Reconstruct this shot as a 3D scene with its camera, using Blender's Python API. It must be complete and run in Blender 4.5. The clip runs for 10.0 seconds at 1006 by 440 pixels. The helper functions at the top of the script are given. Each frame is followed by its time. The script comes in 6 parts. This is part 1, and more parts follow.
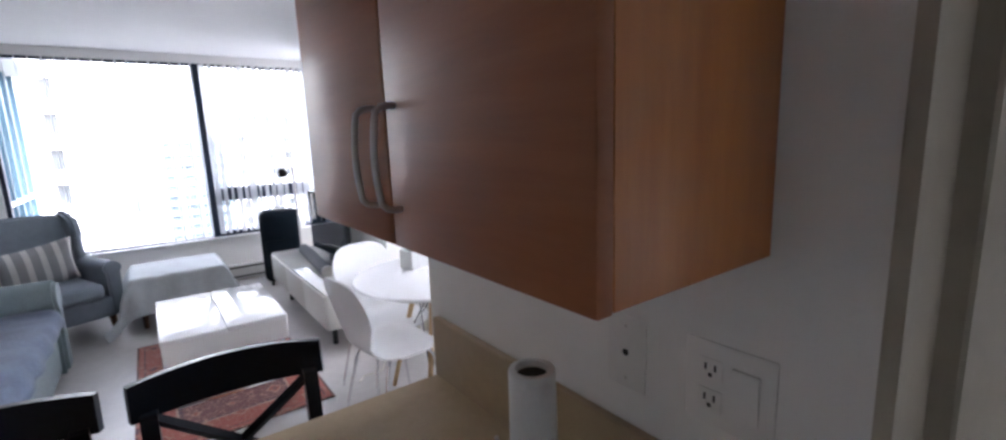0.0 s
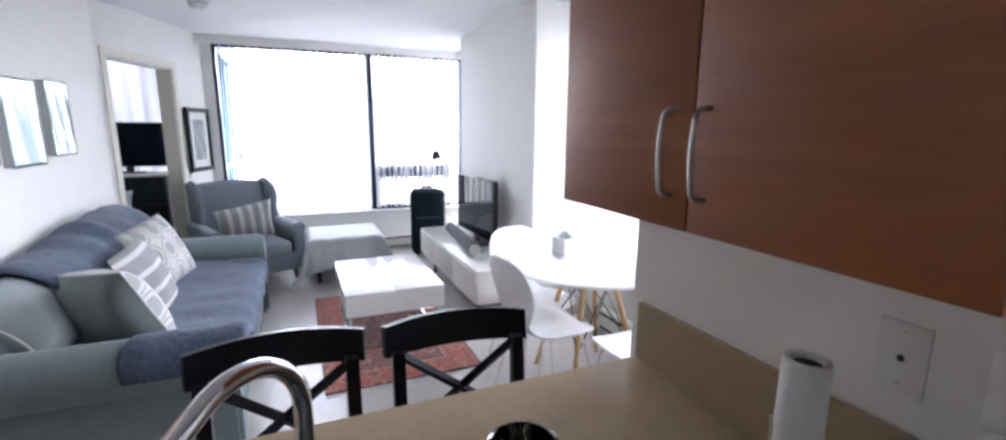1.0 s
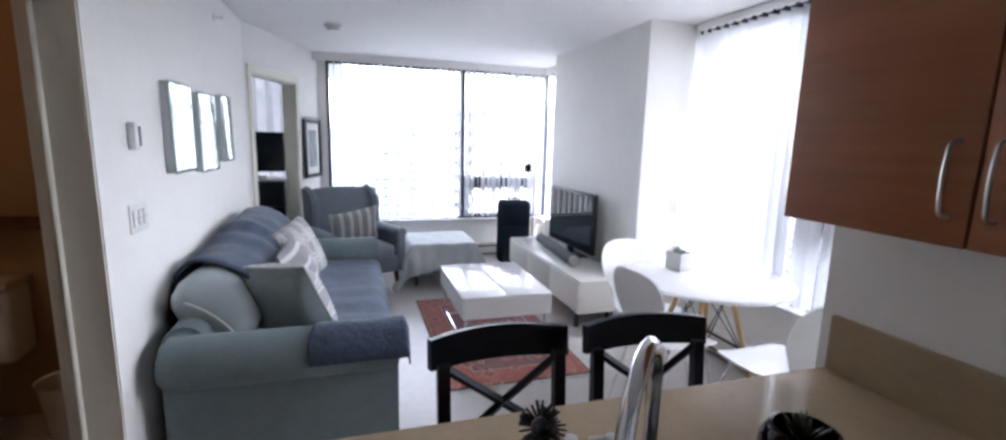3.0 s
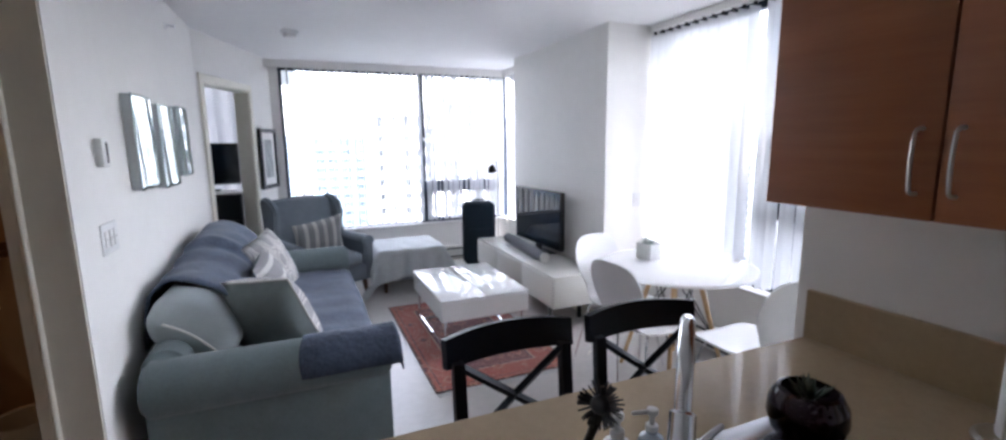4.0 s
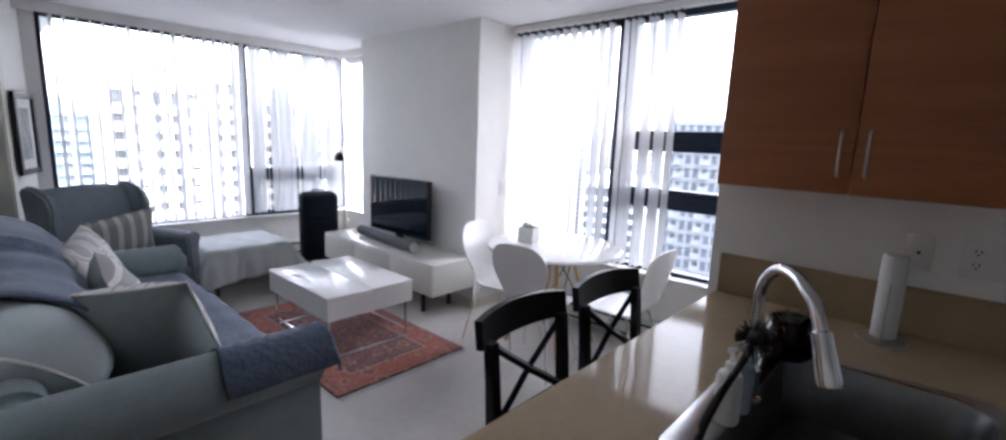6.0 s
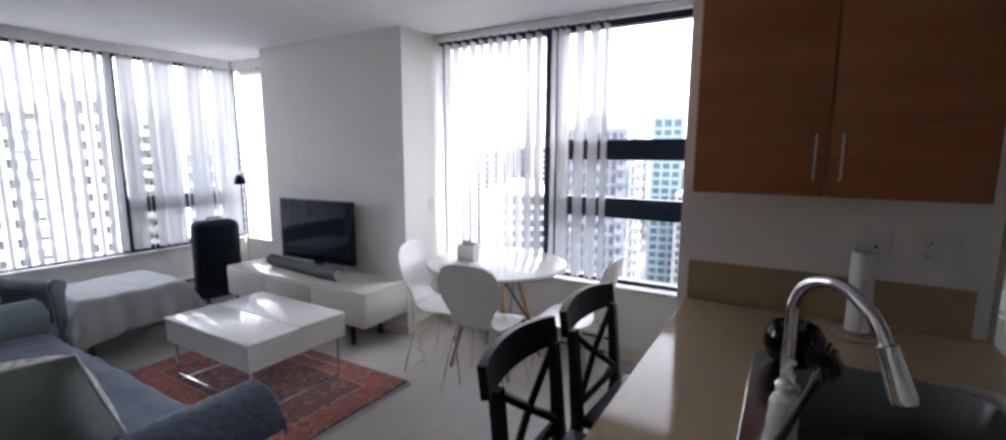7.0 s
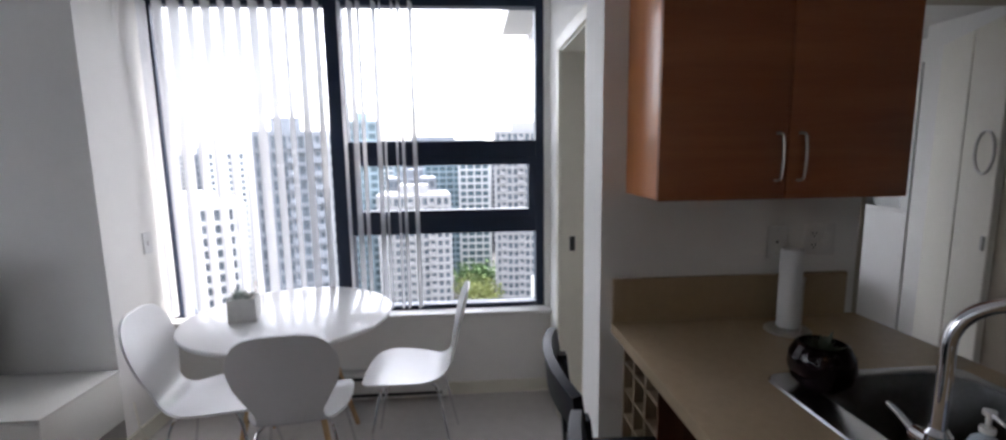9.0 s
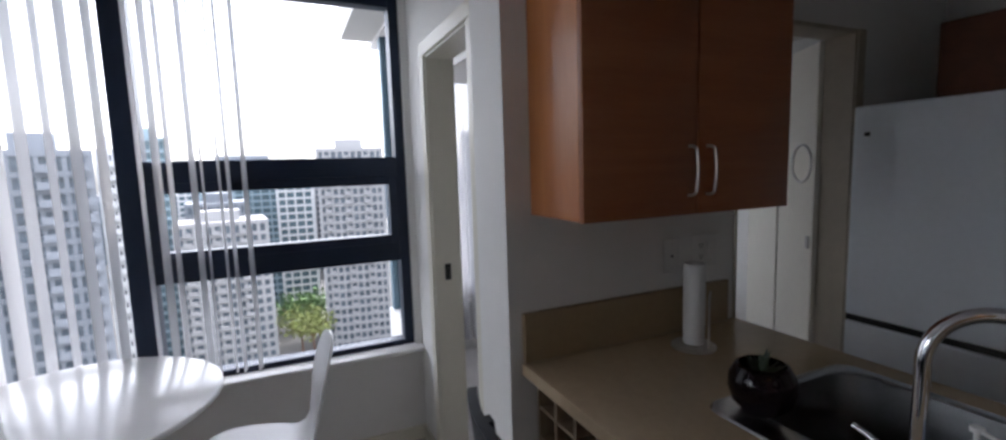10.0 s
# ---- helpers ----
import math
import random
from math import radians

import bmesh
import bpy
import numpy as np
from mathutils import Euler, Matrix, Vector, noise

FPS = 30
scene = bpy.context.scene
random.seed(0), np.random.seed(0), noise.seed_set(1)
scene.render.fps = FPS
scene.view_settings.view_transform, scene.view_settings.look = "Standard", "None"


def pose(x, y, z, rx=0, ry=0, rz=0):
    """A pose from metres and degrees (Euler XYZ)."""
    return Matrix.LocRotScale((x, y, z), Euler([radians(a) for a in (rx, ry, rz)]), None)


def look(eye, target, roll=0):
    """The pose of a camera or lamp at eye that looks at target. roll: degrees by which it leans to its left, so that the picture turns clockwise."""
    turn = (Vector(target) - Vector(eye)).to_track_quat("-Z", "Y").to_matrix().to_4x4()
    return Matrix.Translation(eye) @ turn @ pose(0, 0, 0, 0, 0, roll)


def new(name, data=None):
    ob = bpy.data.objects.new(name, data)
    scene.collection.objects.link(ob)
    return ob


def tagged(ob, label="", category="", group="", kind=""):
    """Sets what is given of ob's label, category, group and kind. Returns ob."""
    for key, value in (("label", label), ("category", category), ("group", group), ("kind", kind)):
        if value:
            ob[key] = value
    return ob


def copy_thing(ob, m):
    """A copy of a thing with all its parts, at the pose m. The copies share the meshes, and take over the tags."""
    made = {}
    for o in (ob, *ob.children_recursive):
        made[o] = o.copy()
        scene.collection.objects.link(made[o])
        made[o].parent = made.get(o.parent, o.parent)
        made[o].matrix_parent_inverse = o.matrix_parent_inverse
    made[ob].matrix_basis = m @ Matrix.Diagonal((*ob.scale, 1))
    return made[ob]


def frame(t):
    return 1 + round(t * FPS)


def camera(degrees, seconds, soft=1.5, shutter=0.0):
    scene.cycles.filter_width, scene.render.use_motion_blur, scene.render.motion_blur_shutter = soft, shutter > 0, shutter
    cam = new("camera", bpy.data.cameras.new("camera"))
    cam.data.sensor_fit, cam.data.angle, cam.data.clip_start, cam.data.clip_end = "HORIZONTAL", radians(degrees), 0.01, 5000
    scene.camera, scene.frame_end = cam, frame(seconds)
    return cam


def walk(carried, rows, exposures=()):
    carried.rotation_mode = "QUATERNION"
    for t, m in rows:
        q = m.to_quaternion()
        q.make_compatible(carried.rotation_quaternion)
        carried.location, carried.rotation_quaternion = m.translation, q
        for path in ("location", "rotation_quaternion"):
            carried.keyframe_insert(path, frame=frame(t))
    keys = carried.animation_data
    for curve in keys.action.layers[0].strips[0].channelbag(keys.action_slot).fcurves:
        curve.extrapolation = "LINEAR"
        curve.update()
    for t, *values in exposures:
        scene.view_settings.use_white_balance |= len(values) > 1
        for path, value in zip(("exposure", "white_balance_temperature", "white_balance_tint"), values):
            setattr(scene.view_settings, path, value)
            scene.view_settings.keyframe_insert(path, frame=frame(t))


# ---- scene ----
cam = camera(92.7, 10.0, soft=2.5)
PATH = [
    (0, (1.626, -1.049, 1.517), (2.791, 0.539, 1.17), -2.1),
    (0.5, (1.452, -0.966, 1.522), (2.454, 0.727, 1.161), -0.9),
    (1, (1.337, -0.997, 1.53), (2.106, 0.811, 1.153), 0.5),
    (1.5, (1.221, -1.039, 1.532), (1.729, 0.858, 1.152), 0.4),
    (2, (1.107, -1.032, 1.538), (1.452, 0.905, 1.176), 1.5),
    (2.5, (0.974, -0.985, 1.537), (1.38, 0.943, 1.195), 2.7),
    (2.7, (0.921, -0.976, 1.539), (1.43, 0.929, 1.204), 2.9),
    (3.8, (0.751, -0.986, 1.544), (1.438, 0.864, 1.22), -0.4),
    (4, (0.706, -0.975, 1.543), (1.475, 0.842, 1.219), -0.6),
    (4.5, (0.496, -0.953, 1.536), (1.439, 0.781, 1.213), -0.5),
    (5, (0.33, -0.863, 1.525), (1.347, 0.828, 1.197), 0.1),
    (5.5, (0.251, -0.743, 1.521), (1.442, 0.829, 1.189), 0.1),
    (5.7, (0.199, -0.687, 1.507), (1.523, 0.774, 1.171), 0.9),
    (6.8, (0.089, -0.429, 1.5), (1.732, 0.668, 1.192), 1.7),
    (7, (0.127, -0.329, 1.508), (1.828, 0.683, 1.222), 0.2),
    (7.5, (0.173, -0.113, 1.508), (1.996, 0.662, 1.237), -0.3),
    (8, (0.199, 0.159, 1.511), (2.138, 0.569, 1.241), -2.2),
    (8.5, (0.343, 0.362, 1.502), (2.321, 0.454, 1.216), -0.7),
    (9, (0.558, 0.498, 1.515), (2.533, 0.357, 1.238), -0.8),
    (9.5, (0.764, 0.613, 1.507), (2.704, 0.183, 1.273), -1.2),
    (10, (0.887, 0.628, 1.52), (2.701, -0.184, 1.299), -1.8),
]
walk(cam, [(t, look(eye, target, roll)) for t, eye, target, roll in PATH],
     exposures=[(0.0, 4.58, 6250, 17), (0.5, 5.14, 6200, 17), (1.0, 4.98, 6200, 17), (2.5, 4.70, 6150, 16), (4.0, 4.48, 6180, 16), (5.0, 4.45, 6230, 17), (5.5, 4.34, 6230, 17), (7.5, 3.75, 6520, 15), (8.5, 3.72, 6540, 14), (9.0, 3.55, 6480, 15), (9.5, 3.45, 6420, 15), (10.0, 3.15, 6350, 15)])

# ---- light ----
world = bpy.data.worlds.new("world")
scene.world = world
world.use_nodes = True
wn, wl = world.node_tree.nodes, world.node_tree.links
sky = wn.new("ShaderNodeTexSky")
sky.sky_type, sky.sun_disc = "NISHITA", False
sky.sun_elevation, sky.sun_rotation = radians(56), radians(160)
sky.air_density, sky.dust_density = 1.0, 3.0
hsv = wn.new("ShaderNodeHueSaturation")
hsv.inputs["Saturation"].default_value = 0.3
wl.new(sky.outputs[0], hsv.inputs["Color"])
wl.new(hsv.outputs[0], wn["Background"].inputs["Color"])
wn["Background"].inputs["Strength"].default_value = 0.15
sun = new("sun", bpy.data.lights.new("sun", "SUN"))
sun.data.energy, sun.data.angle, sun.data.color = 0.6, radians(12), (1.0, 0.96, 0.9)
sun.matrix_world = look((14, -38, 60), (0, 0, 0))

# ---- materials ----
def mat(name, color, rough=0.6, metal=0.0, var=0.06, scale=8.0, bump=0.0, bscale=60.0, coat=0.0, stretch=(1, 1, 1), spec=0.5, sheen=0.0, rnd=0.0):
    m = bpy.data.materials.new(name)
    m.use_nodes = True
    n, l = m.node_tree.nodes, m.node_tree.links
    b = n["Principled BSDF"]
    b.inputs["Roughness"].default_value, b.inputs["Metallic"].default_value = rough, metal
    b.inputs["Specular IOR Level"].default_value, b.inputs["Coat Weight"].default_value = spec, coat
    b.inputs["Sheen Weight"].default_value = sheen
    tc, mp = n.new("ShaderNodeTexCoord"), n.new("ShaderNodeMapping")
    mp.inputs["Scale"].default_value = stretch
    l.new(tc.outputs["Object"], mp.inputs["Vector"])
    big, small, mix = n.new("ShaderNodeTexNoise"), n.new("ShaderNodeTexNoise"), n.new("ShaderNodeMath")
    big.inputs["Scale"].default_value, small.inputs["Scale"].default_value = scale, scale * 7.3
    big.inputs["Detail"].default_value = small.inputs["Detail"].default_value = 4
    l.new(mp.outputs[0], big.inputs["Vector"]), l.new(mp.outputs[0], small.inputs["Vector"])
    mix.operation = "ADD"
    l.new(big.outputs["Fac"], mix.inputs[0]), l.new(small.outputs["Fac"], mix.inputs[1])
    ramp = n.new("ShaderNodeMapRange")
    ramp.inputs["From Min"].default_value, ramp.inputs["From Max"].default_value = 0.6, 1.4
    ramp.inputs["To Min"].default_value, ramp.inputs["To Max"].default_value = 1 - var, 1 + var
    l.new(mix.outputs[0], ramp.inputs["Value"])
    mul = n.new("ShaderNodeVectorMath")
    mul.operation = "SCALE"
    mul.inputs[0].default_value = color
    if rnd:
        oi, rr, mm = n.new("ShaderNodeObjectInfo"), n.new("ShaderNodeMapRange"), n.new("ShaderNodeMath")
        rr.inputs["To Min"].default_value, rr.inputs["To Max"].default_value = 1 - rnd, 1 + rnd
        l.new(oi.outputs["Random"], rr.inputs["Value"])
        mm.operation = "MULTIPLY"
        l.new(rr.outputs[0], mm.inputs[0]), l.new(ramp.outputs[0], mm.inputs[1])
        l.new(mm.outputs[0], mul.inputs["Scale"])
    else:
        l.new(ramp.outputs[0], mul.inputs["Scale"])
    l.new(mul.outputs[0], b.inputs["Base Color"])
    if bump:
        t, bp = n.new("ShaderNodeTexNoise"), n.new("ShaderNodeBump")
        t.inputs["Scale"].default_value, t.inputs["Detail"].default_value = bscale, 3
        l.new(mp.outputs[0], t.inputs["Vector"])
        bp.inputs["Strength"].default_value, bp.inputs["Distance"].default_value = bump, 0.004
        l.new(t.outputs["Fac"], bp.inputs["Height"])
        l.new(bp.outputs[0], b.inputs["Normal"])
    return m


def glass_mat(name, tint, gloss=0.6):
    m = bpy.data.materials.new(name)
    m.use_nodes = True
    n, l = m.node_tree.nodes, m.node_tree.links
    n.remove(n["Principled BSDF"])
    tr, gl, mx, fr, mu = (n.new("ShaderNode" + k) for k in ("BsdfTransparent", "BsdfGlossy", "MixShader", "Fresnel", "Math"))
    tr.inputs["Color"].default_value = (*tint, 1)
    gl.inputs["Roughness"].default_value = 0.02
    fr.inputs["IOR"].default_value = 1.45
    mu.operation = "MULTIPLY"
    mu.inputs[1].default_value = gloss
    l.new(fr.outputs[0], mu.inputs[0]), l.new(mu.outputs[0], mx.inputs["Fac"])
    l.new(tr.outputs[0], mx.inputs[1]), l.new(gl.outputs[0], mx.inputs[2])
    l.new(mx.outputs[0], n["Material Output"].inputs["Surface"])
    return m


def sheer_mat(name, color, clear=0.25, thin=0.5):
    """Thin cloth: part of the light passes straight, part is scattered through."""
    m = bpy.data.materials.new(name)
    m.use_nodes = True
    n, l = m.node_tree.nodes, m.node_tree.links
    n.remove(n["Principled BSDF"])
    df, tl, tr, m1, m2 = (n.new("ShaderNode" + k) for k in ("BsdfDiffuse", "BsdfTranslucent", "BsdfTransparent", "MixShader", "MixShader"))
    wv, tc, mr = n.new("ShaderNodeTexNoise"), n.new("ShaderNodeTexCoord"), n.new("ShaderNodeMapRange")
    l.new(tc.outputs["Object"], wv.inputs["Vector"])
    wv.inputs["Scale"].default_value = 60
    mr.inputs["To Min"].default_value, mr.inputs["To Max"].default_value = clear * 0.7, clear * 1.3
    l.new(wv.outputs["Fac"], mr.inputs["Value"])
    df.inputs["Color"].default_value = tl.inputs["Color"].default_value = (*color, 1)
    m1.inputs["Fac"].default_value = thin
    l.new(df.outputs[0], m1.inputs[1]), l.new(tl.outputs[0], m1.inputs[2])
    l.new(mr.outputs[0], m2.inputs["Fac"])
    l.new(m1.outputs[0], m2.inputs[1]), l.new(tr.outputs[0], m2.inputs[2])
    l.new(m2.outputs[0], n["Material Output"].inputs["Surface"])
    return m


def wood_mat(name, dark, light, rough=0.35, scale=(6, 6, 0.7), coat=0.0):
    m = bpy.data.materials.new(name)
    m.use_nodes = True
    n, l = m.node_tree.nodes, m.node_tree.links
    b = n["Principled BSDF"]
    tc, mp, nz, fine, add, cr = (n.new("ShaderNode" + k) for k in ("TexCoord", "Mapping", "TexNoise", "TexNoise", "Math", "ValToRGB"))
    l.new(tc.outputs["Object"], mp.inputs["Vector"])
    mp.inputs["Scale"].default_value = scale
    nz.inputs["Scale"].default_value, nz.inputs["Detail"].default_value, nz.inputs["Distortion"].default_value = 2.0, 5, 1.2
    fine.inputs["Scale"].default_value, fine.inputs["Detail"].default_value = 22, 3
    l.new(mp.outputs[0], nz.inputs["Vector"]), l.new(mp.outputs[0], fine.inputs["Vector"])
    add.operation = "MULTIPLY_ADD"
    add.inputs[1].default_value = 0.35
    l.new(fine.outputs["Fac"], add.inputs[0]), l.new(nz.outputs["Fac"], add.inputs[2])
    cr.color_ramp.elements[0].position, cr.color_ramp.elements[0].color = 0.45, (*dark, 1)
    cr.color_ramp.elements[1].position, cr.color_ramp.elements[1].color = 0.9, (*light, 1)
    l.new(add.outputs[0], cr.inputs["Fac"]), l.new(cr.outputs[0], b.inputs["Base Color"])
    b.inputs["Roughness"].default_value, b.inputs["Coat Weight"].default_value = rough, coat
    bp = n.new("ShaderNodeBump")
    bp.inputs["Strength"].default_value, bp.inputs["Distance"].default_value = 0.08, 0.002
    l.new(fine.outputs["Fac"], bp.inputs["Height"]), l.new(bp.outputs[0], b.inputs["Normal"])
    return m


WALL = mat("wall_paint", (0.845, 0.835, 0.805), 0.7, var=0.025, scale=1.5, bump=0.15, bscale=180)
CEIL = mat("ceiling_paint", (0.85, 0.85, 0.85), 0.85, var=0.02, scale=1.2, bump=0.2, bscale=120)
TRIM = mat("trim_paint", (0.76, 0.73, 0.63), 0.45, var=0.03, scale=3, bump=0.05)
FLOOR = mat("floor_vinyl", (0.52, 0.495, 0.475), 0.33, var=0.09, scale=2.2, bump=0.1, bscale=90)
TAUPE = mat("bathroom_paint", (0.45, 0.30, 0.17), 0.7, var=0.05, scale=2)
BLACKFRAME = mat("black_aluminium", (0.011, 0.021, 0.046), 0.4, 0.3, var=0.15, scale=12)
GLASS = glass_mat("window_glass", (0.98, 0.98, 0.98), 0.5)
VANE = sheer_mat("vane_cloth", (0.68, 0.69, 0.71), 0.05, 0.28)
SHEER = sheer_mat("sheer_cloth", (0.76, 0.76, 0.78), 0.12, 0.38)
CLOSEDVANE = sheer_mat("closed_vane_cloth", (0.85, 0.85, 0.87), 0.2, 0.5)
CURTAIN = sheer_mat("bedroom_curtain", (0.64, 0.64, 0.67), 0.03, 0.20)
SILL = mat("sill_paint", (0.8, 0.79, 0.77), 0.35, var=0.04, scale=6)
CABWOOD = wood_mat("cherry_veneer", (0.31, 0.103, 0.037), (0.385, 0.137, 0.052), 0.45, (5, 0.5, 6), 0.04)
# lighter and more orange than the doors: the light on the sides is in the colour
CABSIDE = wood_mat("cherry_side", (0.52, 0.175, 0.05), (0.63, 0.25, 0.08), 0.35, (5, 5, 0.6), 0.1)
# cherry like the other cabinets, with the shade over the fridge put into the colour
CABSHADE = wood_mat("cherry_shade", (0.10, 0.033, 0.014), (0.15, 0.05, 0.02), 0.5, (5, 0.5, 6))
DARKWOOD = wood_mat("rack_wood", (0.08, 0.035, 0.018), (0.17, 0.08, 0.04), 0.5)
COUNTER = mat("stone_counter", (0.49, 0.385, 0.255), 0.09, var=0.07, scale=40, spec=0.13)
SPLASH = mat("stone_backsplash", (0.40, 0.30, 0.183), 0.3, var=0.07, scale=40)
STEEL = mat("brushed_steel", (0.55, 0.55, 0.56), 0.25, 1.0, var=0.08, scale=20)
CHROME = mat("chrome", (0.8, 0.8, 0.82), 0.07, 1.0, var=0.02)
NICKEL = mat("satin_nickel", (0.64, 0.62, 0.59), 0.3, 1.0, var=0.05)
SINKDARK = mat("dark_sink", (0.20, 0.205, 0.21), 0.36, 0.85, var=0.15, scale=30)
BLACKPAINT = mat("black_paint", (0.006, 0.010, 0.017), 0.36, var=0.25, scale=10, bump=0.05, spec=0.2)
BLACKGLAZE = mat("black_glaze", (0.010, 0.006, 0.008), 0.08, var=0.3, scale=14, spec=0.28)
BLACKPLASTIC = mat("black_plastic", (0.012, 0.012, 0.014), 0.35, var=0.2, scale=20)
SCREEN = mat("screen_glass", (0.003, 0.008, 0.017), 0.04, var=0.1, spec=0.25)
WHITEGLOSS = mat("white_gloss", (0.83, 0.83, 0.83), 0.12, var=0.015, spec=0.3)
TABLEWHITE = mat("white_laminate", (0.84, 0.84, 0.84), 0.2, var=0.015, spec=0.55)
WHITELAC = mat("white_lacquer", (0.78, 0.77, 0.75), 0.3, var=0.02)
BENCHLAC = mat("bench_lacquer", (0.63, 0.62, 0.575), 0.28, var=0.02)
BENCHTOP = mat("bench_top_gloss", (0.66, 0.65, 0.61), 0.13, var=0.02)
WHITECHAIR = mat("white_shell", (0.8, 0.8, 0.8), 0.25, var=0.02)
BEECH = wood_mat("beech", (0.45, 0.27, 0.12), (0.62, 0.42, 0.22), 0.45, (20, 20, 2))
SOFACLOTH = mat("grey_green_cloth", (0.178, 0.226, 0.236), 0.9, var=0.12, scale=12, bump=0.5, bscale=420, sheen=0.15)
NAVYTHROW = mat("navy_throw", (0.062, 0.086, 0.134), 0.92, var=0.36, scale=11, bump=1.0, bscale=55, sheen=0.15)
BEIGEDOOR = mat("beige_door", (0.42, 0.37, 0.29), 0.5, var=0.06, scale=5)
CREAM = mat("cream_door", (0.86, 0.83, 0.74), 0.4, var=0.03, scale=4)
PALERING = mat("pale_ring", (0.75, 0.73, 0.70), 0.4)
CHAIRCLOTH = mat("slate_cloth", (0.21, 0.245, 0.285), 0.9, var=0.12, scale=14, bump=0.5, bscale=380, sheen=0.15)
PALECLOTH = mat("pale_blanket", (0.54, 0.57, 0.58), 0.95, var=0.08, scale=20, bump=0.6, bscale=240, sheen=0.2)
LIGHTPILLOW = mat("pale_pillow", (0.40, 0.45, 0.46), 0.92, var=0.06, scale=20, bump=0.3, bscale=400)
GREYPILLOW = mat("grey_pillow", (0.2, 0.235, 0.235), 0.92, var=0.1, scale=20, bump=0.4, bscale=400)
PIPING = mat("cream_piping", (0.6, 0.6, 0.56), 0.8, var=0.05)
SUITCLOTH = mat("black_nylon", (0.008, 0.014, 0.022), 0.8, var=0.2, scale=40, bump=0.4, bscale=300, spec=0.12)
SPEAKER = mat("speaker_cloth", (0.11, 0.115, 0.125), 0.9, var=0.15, scale=120, bump=0.5, bscale=500)
CONCRETE = mat("concrete_pot", (0.74, 0.74, 0.72), 0.8, var=0.1, scale=30, bump=0.3)
LEAF = mat("succulent_leaf", (0.075, 0.10, 0.07), 0.5, var=0.3, scale=40)
PALELEAF = mat("pale_succulent", (0.33, 0.38, 0.34), 0.5, var=0.2, scale=40)
PAPER = mat("paper_towel", (0.78, 0.78, 0.77), 0.95, var=0.03, scale=30, bump=0.5, bscale=200)
FRIDGE = mat("fridge_enamel", (0.80, 0.86, 0.91), 0.24, var=0.03, scale=5, bump=0.12, bscale=300)
CERAMIC = mat("ceramic", (0.7, 0.66, 0.6), 0.15, var=0.02, coat=0.4)
CLEARSOAP = mat("blue_soap", (0.44, 0.50, 0.58), 0.12, var=0.08, coat=0.5)
RACKWOOD = wood_mat("pale_rack", (0.26, 0.19, 0.12), (0.36, 0.28, 0.19), 0.5)
WHITEPLASTIC = mat("white_plastic", (0.75, 0.75, 0.74), 0.4, var=0.03)
HEATER = mat("heater_enamel", (0.62, 0.61, 0.58), 0.4, var=0.05, scale=8)
DARKSLOT = mat("dark_slot", (0.02, 0.02, 0.02), 0.7, var=0.2)
SILVEREDGE = mat("silver_edge", (0.50, 0.53, 0.54), 0.35, 0.4, var=0.1, scale=9)
MIRRORGLASS = mat("mirror_glass", (0.50, 0.615, 0.62), 0.03, 0.5, var=0.05, scale=6)
PLATE = mat("wall_plate_plastic", (0.80, 0.79, 0.76), 0.35, var=0.02)
MATBOARD = mat("mat_board", (0.72, 0.72, 0.7), 0.8, var=0.02)
PRINT = mat("grey_print", (0.3, 0.32, 0.32), 0.6, var=0.6, scale=14, stretch=(1, 1, 0.5))
REDTHING = mat("red_cover", (0.4, 0.06, 0.04), 0.6, var=0.2)

# ---- shapes ----
def box(bm, x0, x1, y0, y1, z0, z1, bev=0.0, seg=1):
    m = Matrix.LocRotScale(((x0 + x1) / 2, (y0 + y1) / 2, (z0 + z1) / 2), None, (x1 - x0, y1 - y0, z1 - z0))
    r = bmesh.ops.create_cube(bm, size=1, matrix=m)
    if bev:
        es = list({e for v in r["verts"] for e in v.link_edges})
        bmesh.ops.bevel(bm, geom=es, offset=bev, segments=seg, affect="EDGES", profile=0.5)
    return bm


def cyl(bm, p0, p1, r0, r1=None, seg=16):
    p0, p1 = Vector(p0), Vector(p1)
    d = p1 - p0
    m = Matrix.Translation((p0 + p1) / 2) @ d.to_track_quat("Z", "Y").to_matrix().to_4x4()
    bmesh.ops.create_cone(bm, cap_ends=True, segments=seg, radius1=r0, radius2=r0 if r1 is None else r1, depth=d.length, matrix=m)
    return bm


def tube(bm, pts, r, seg=10):
    pts = [Vector(p) for p in pts]
    rings = []
    up = Vector((0.3, 0.2, 1)).normalized()
    for i, p in enumerate(pts):
        d = (pts[min(i + 1, len(pts) - 1)] - pts[max(i - 1, 0)]).normalized()
        a = d.cross(up)
        a = a.normalized() if a.length > 0.05 else d.orthogonal().normalized()
        b = d.cross(a).normalized()
        up = a.cross(d)
        rr = r[i] if isinstance(r, (list, tuple)) else r
        rings.append([bm.verts.new(p + rr * (math.cos(t) * a + math.sin(t) * b)) for t in (2 * math.pi * k / seg for k in range(seg))])
    for u, v in zip(rings, rings[1:]):
        for k in range(seg):
            bm.faces.new((u[k], u[(k + 1) % seg], v[(k + 1) % seg], v[k]))
    bm.faces.new(rings[0][::-1]), bm.faces.new(rings[-1])
    return bm


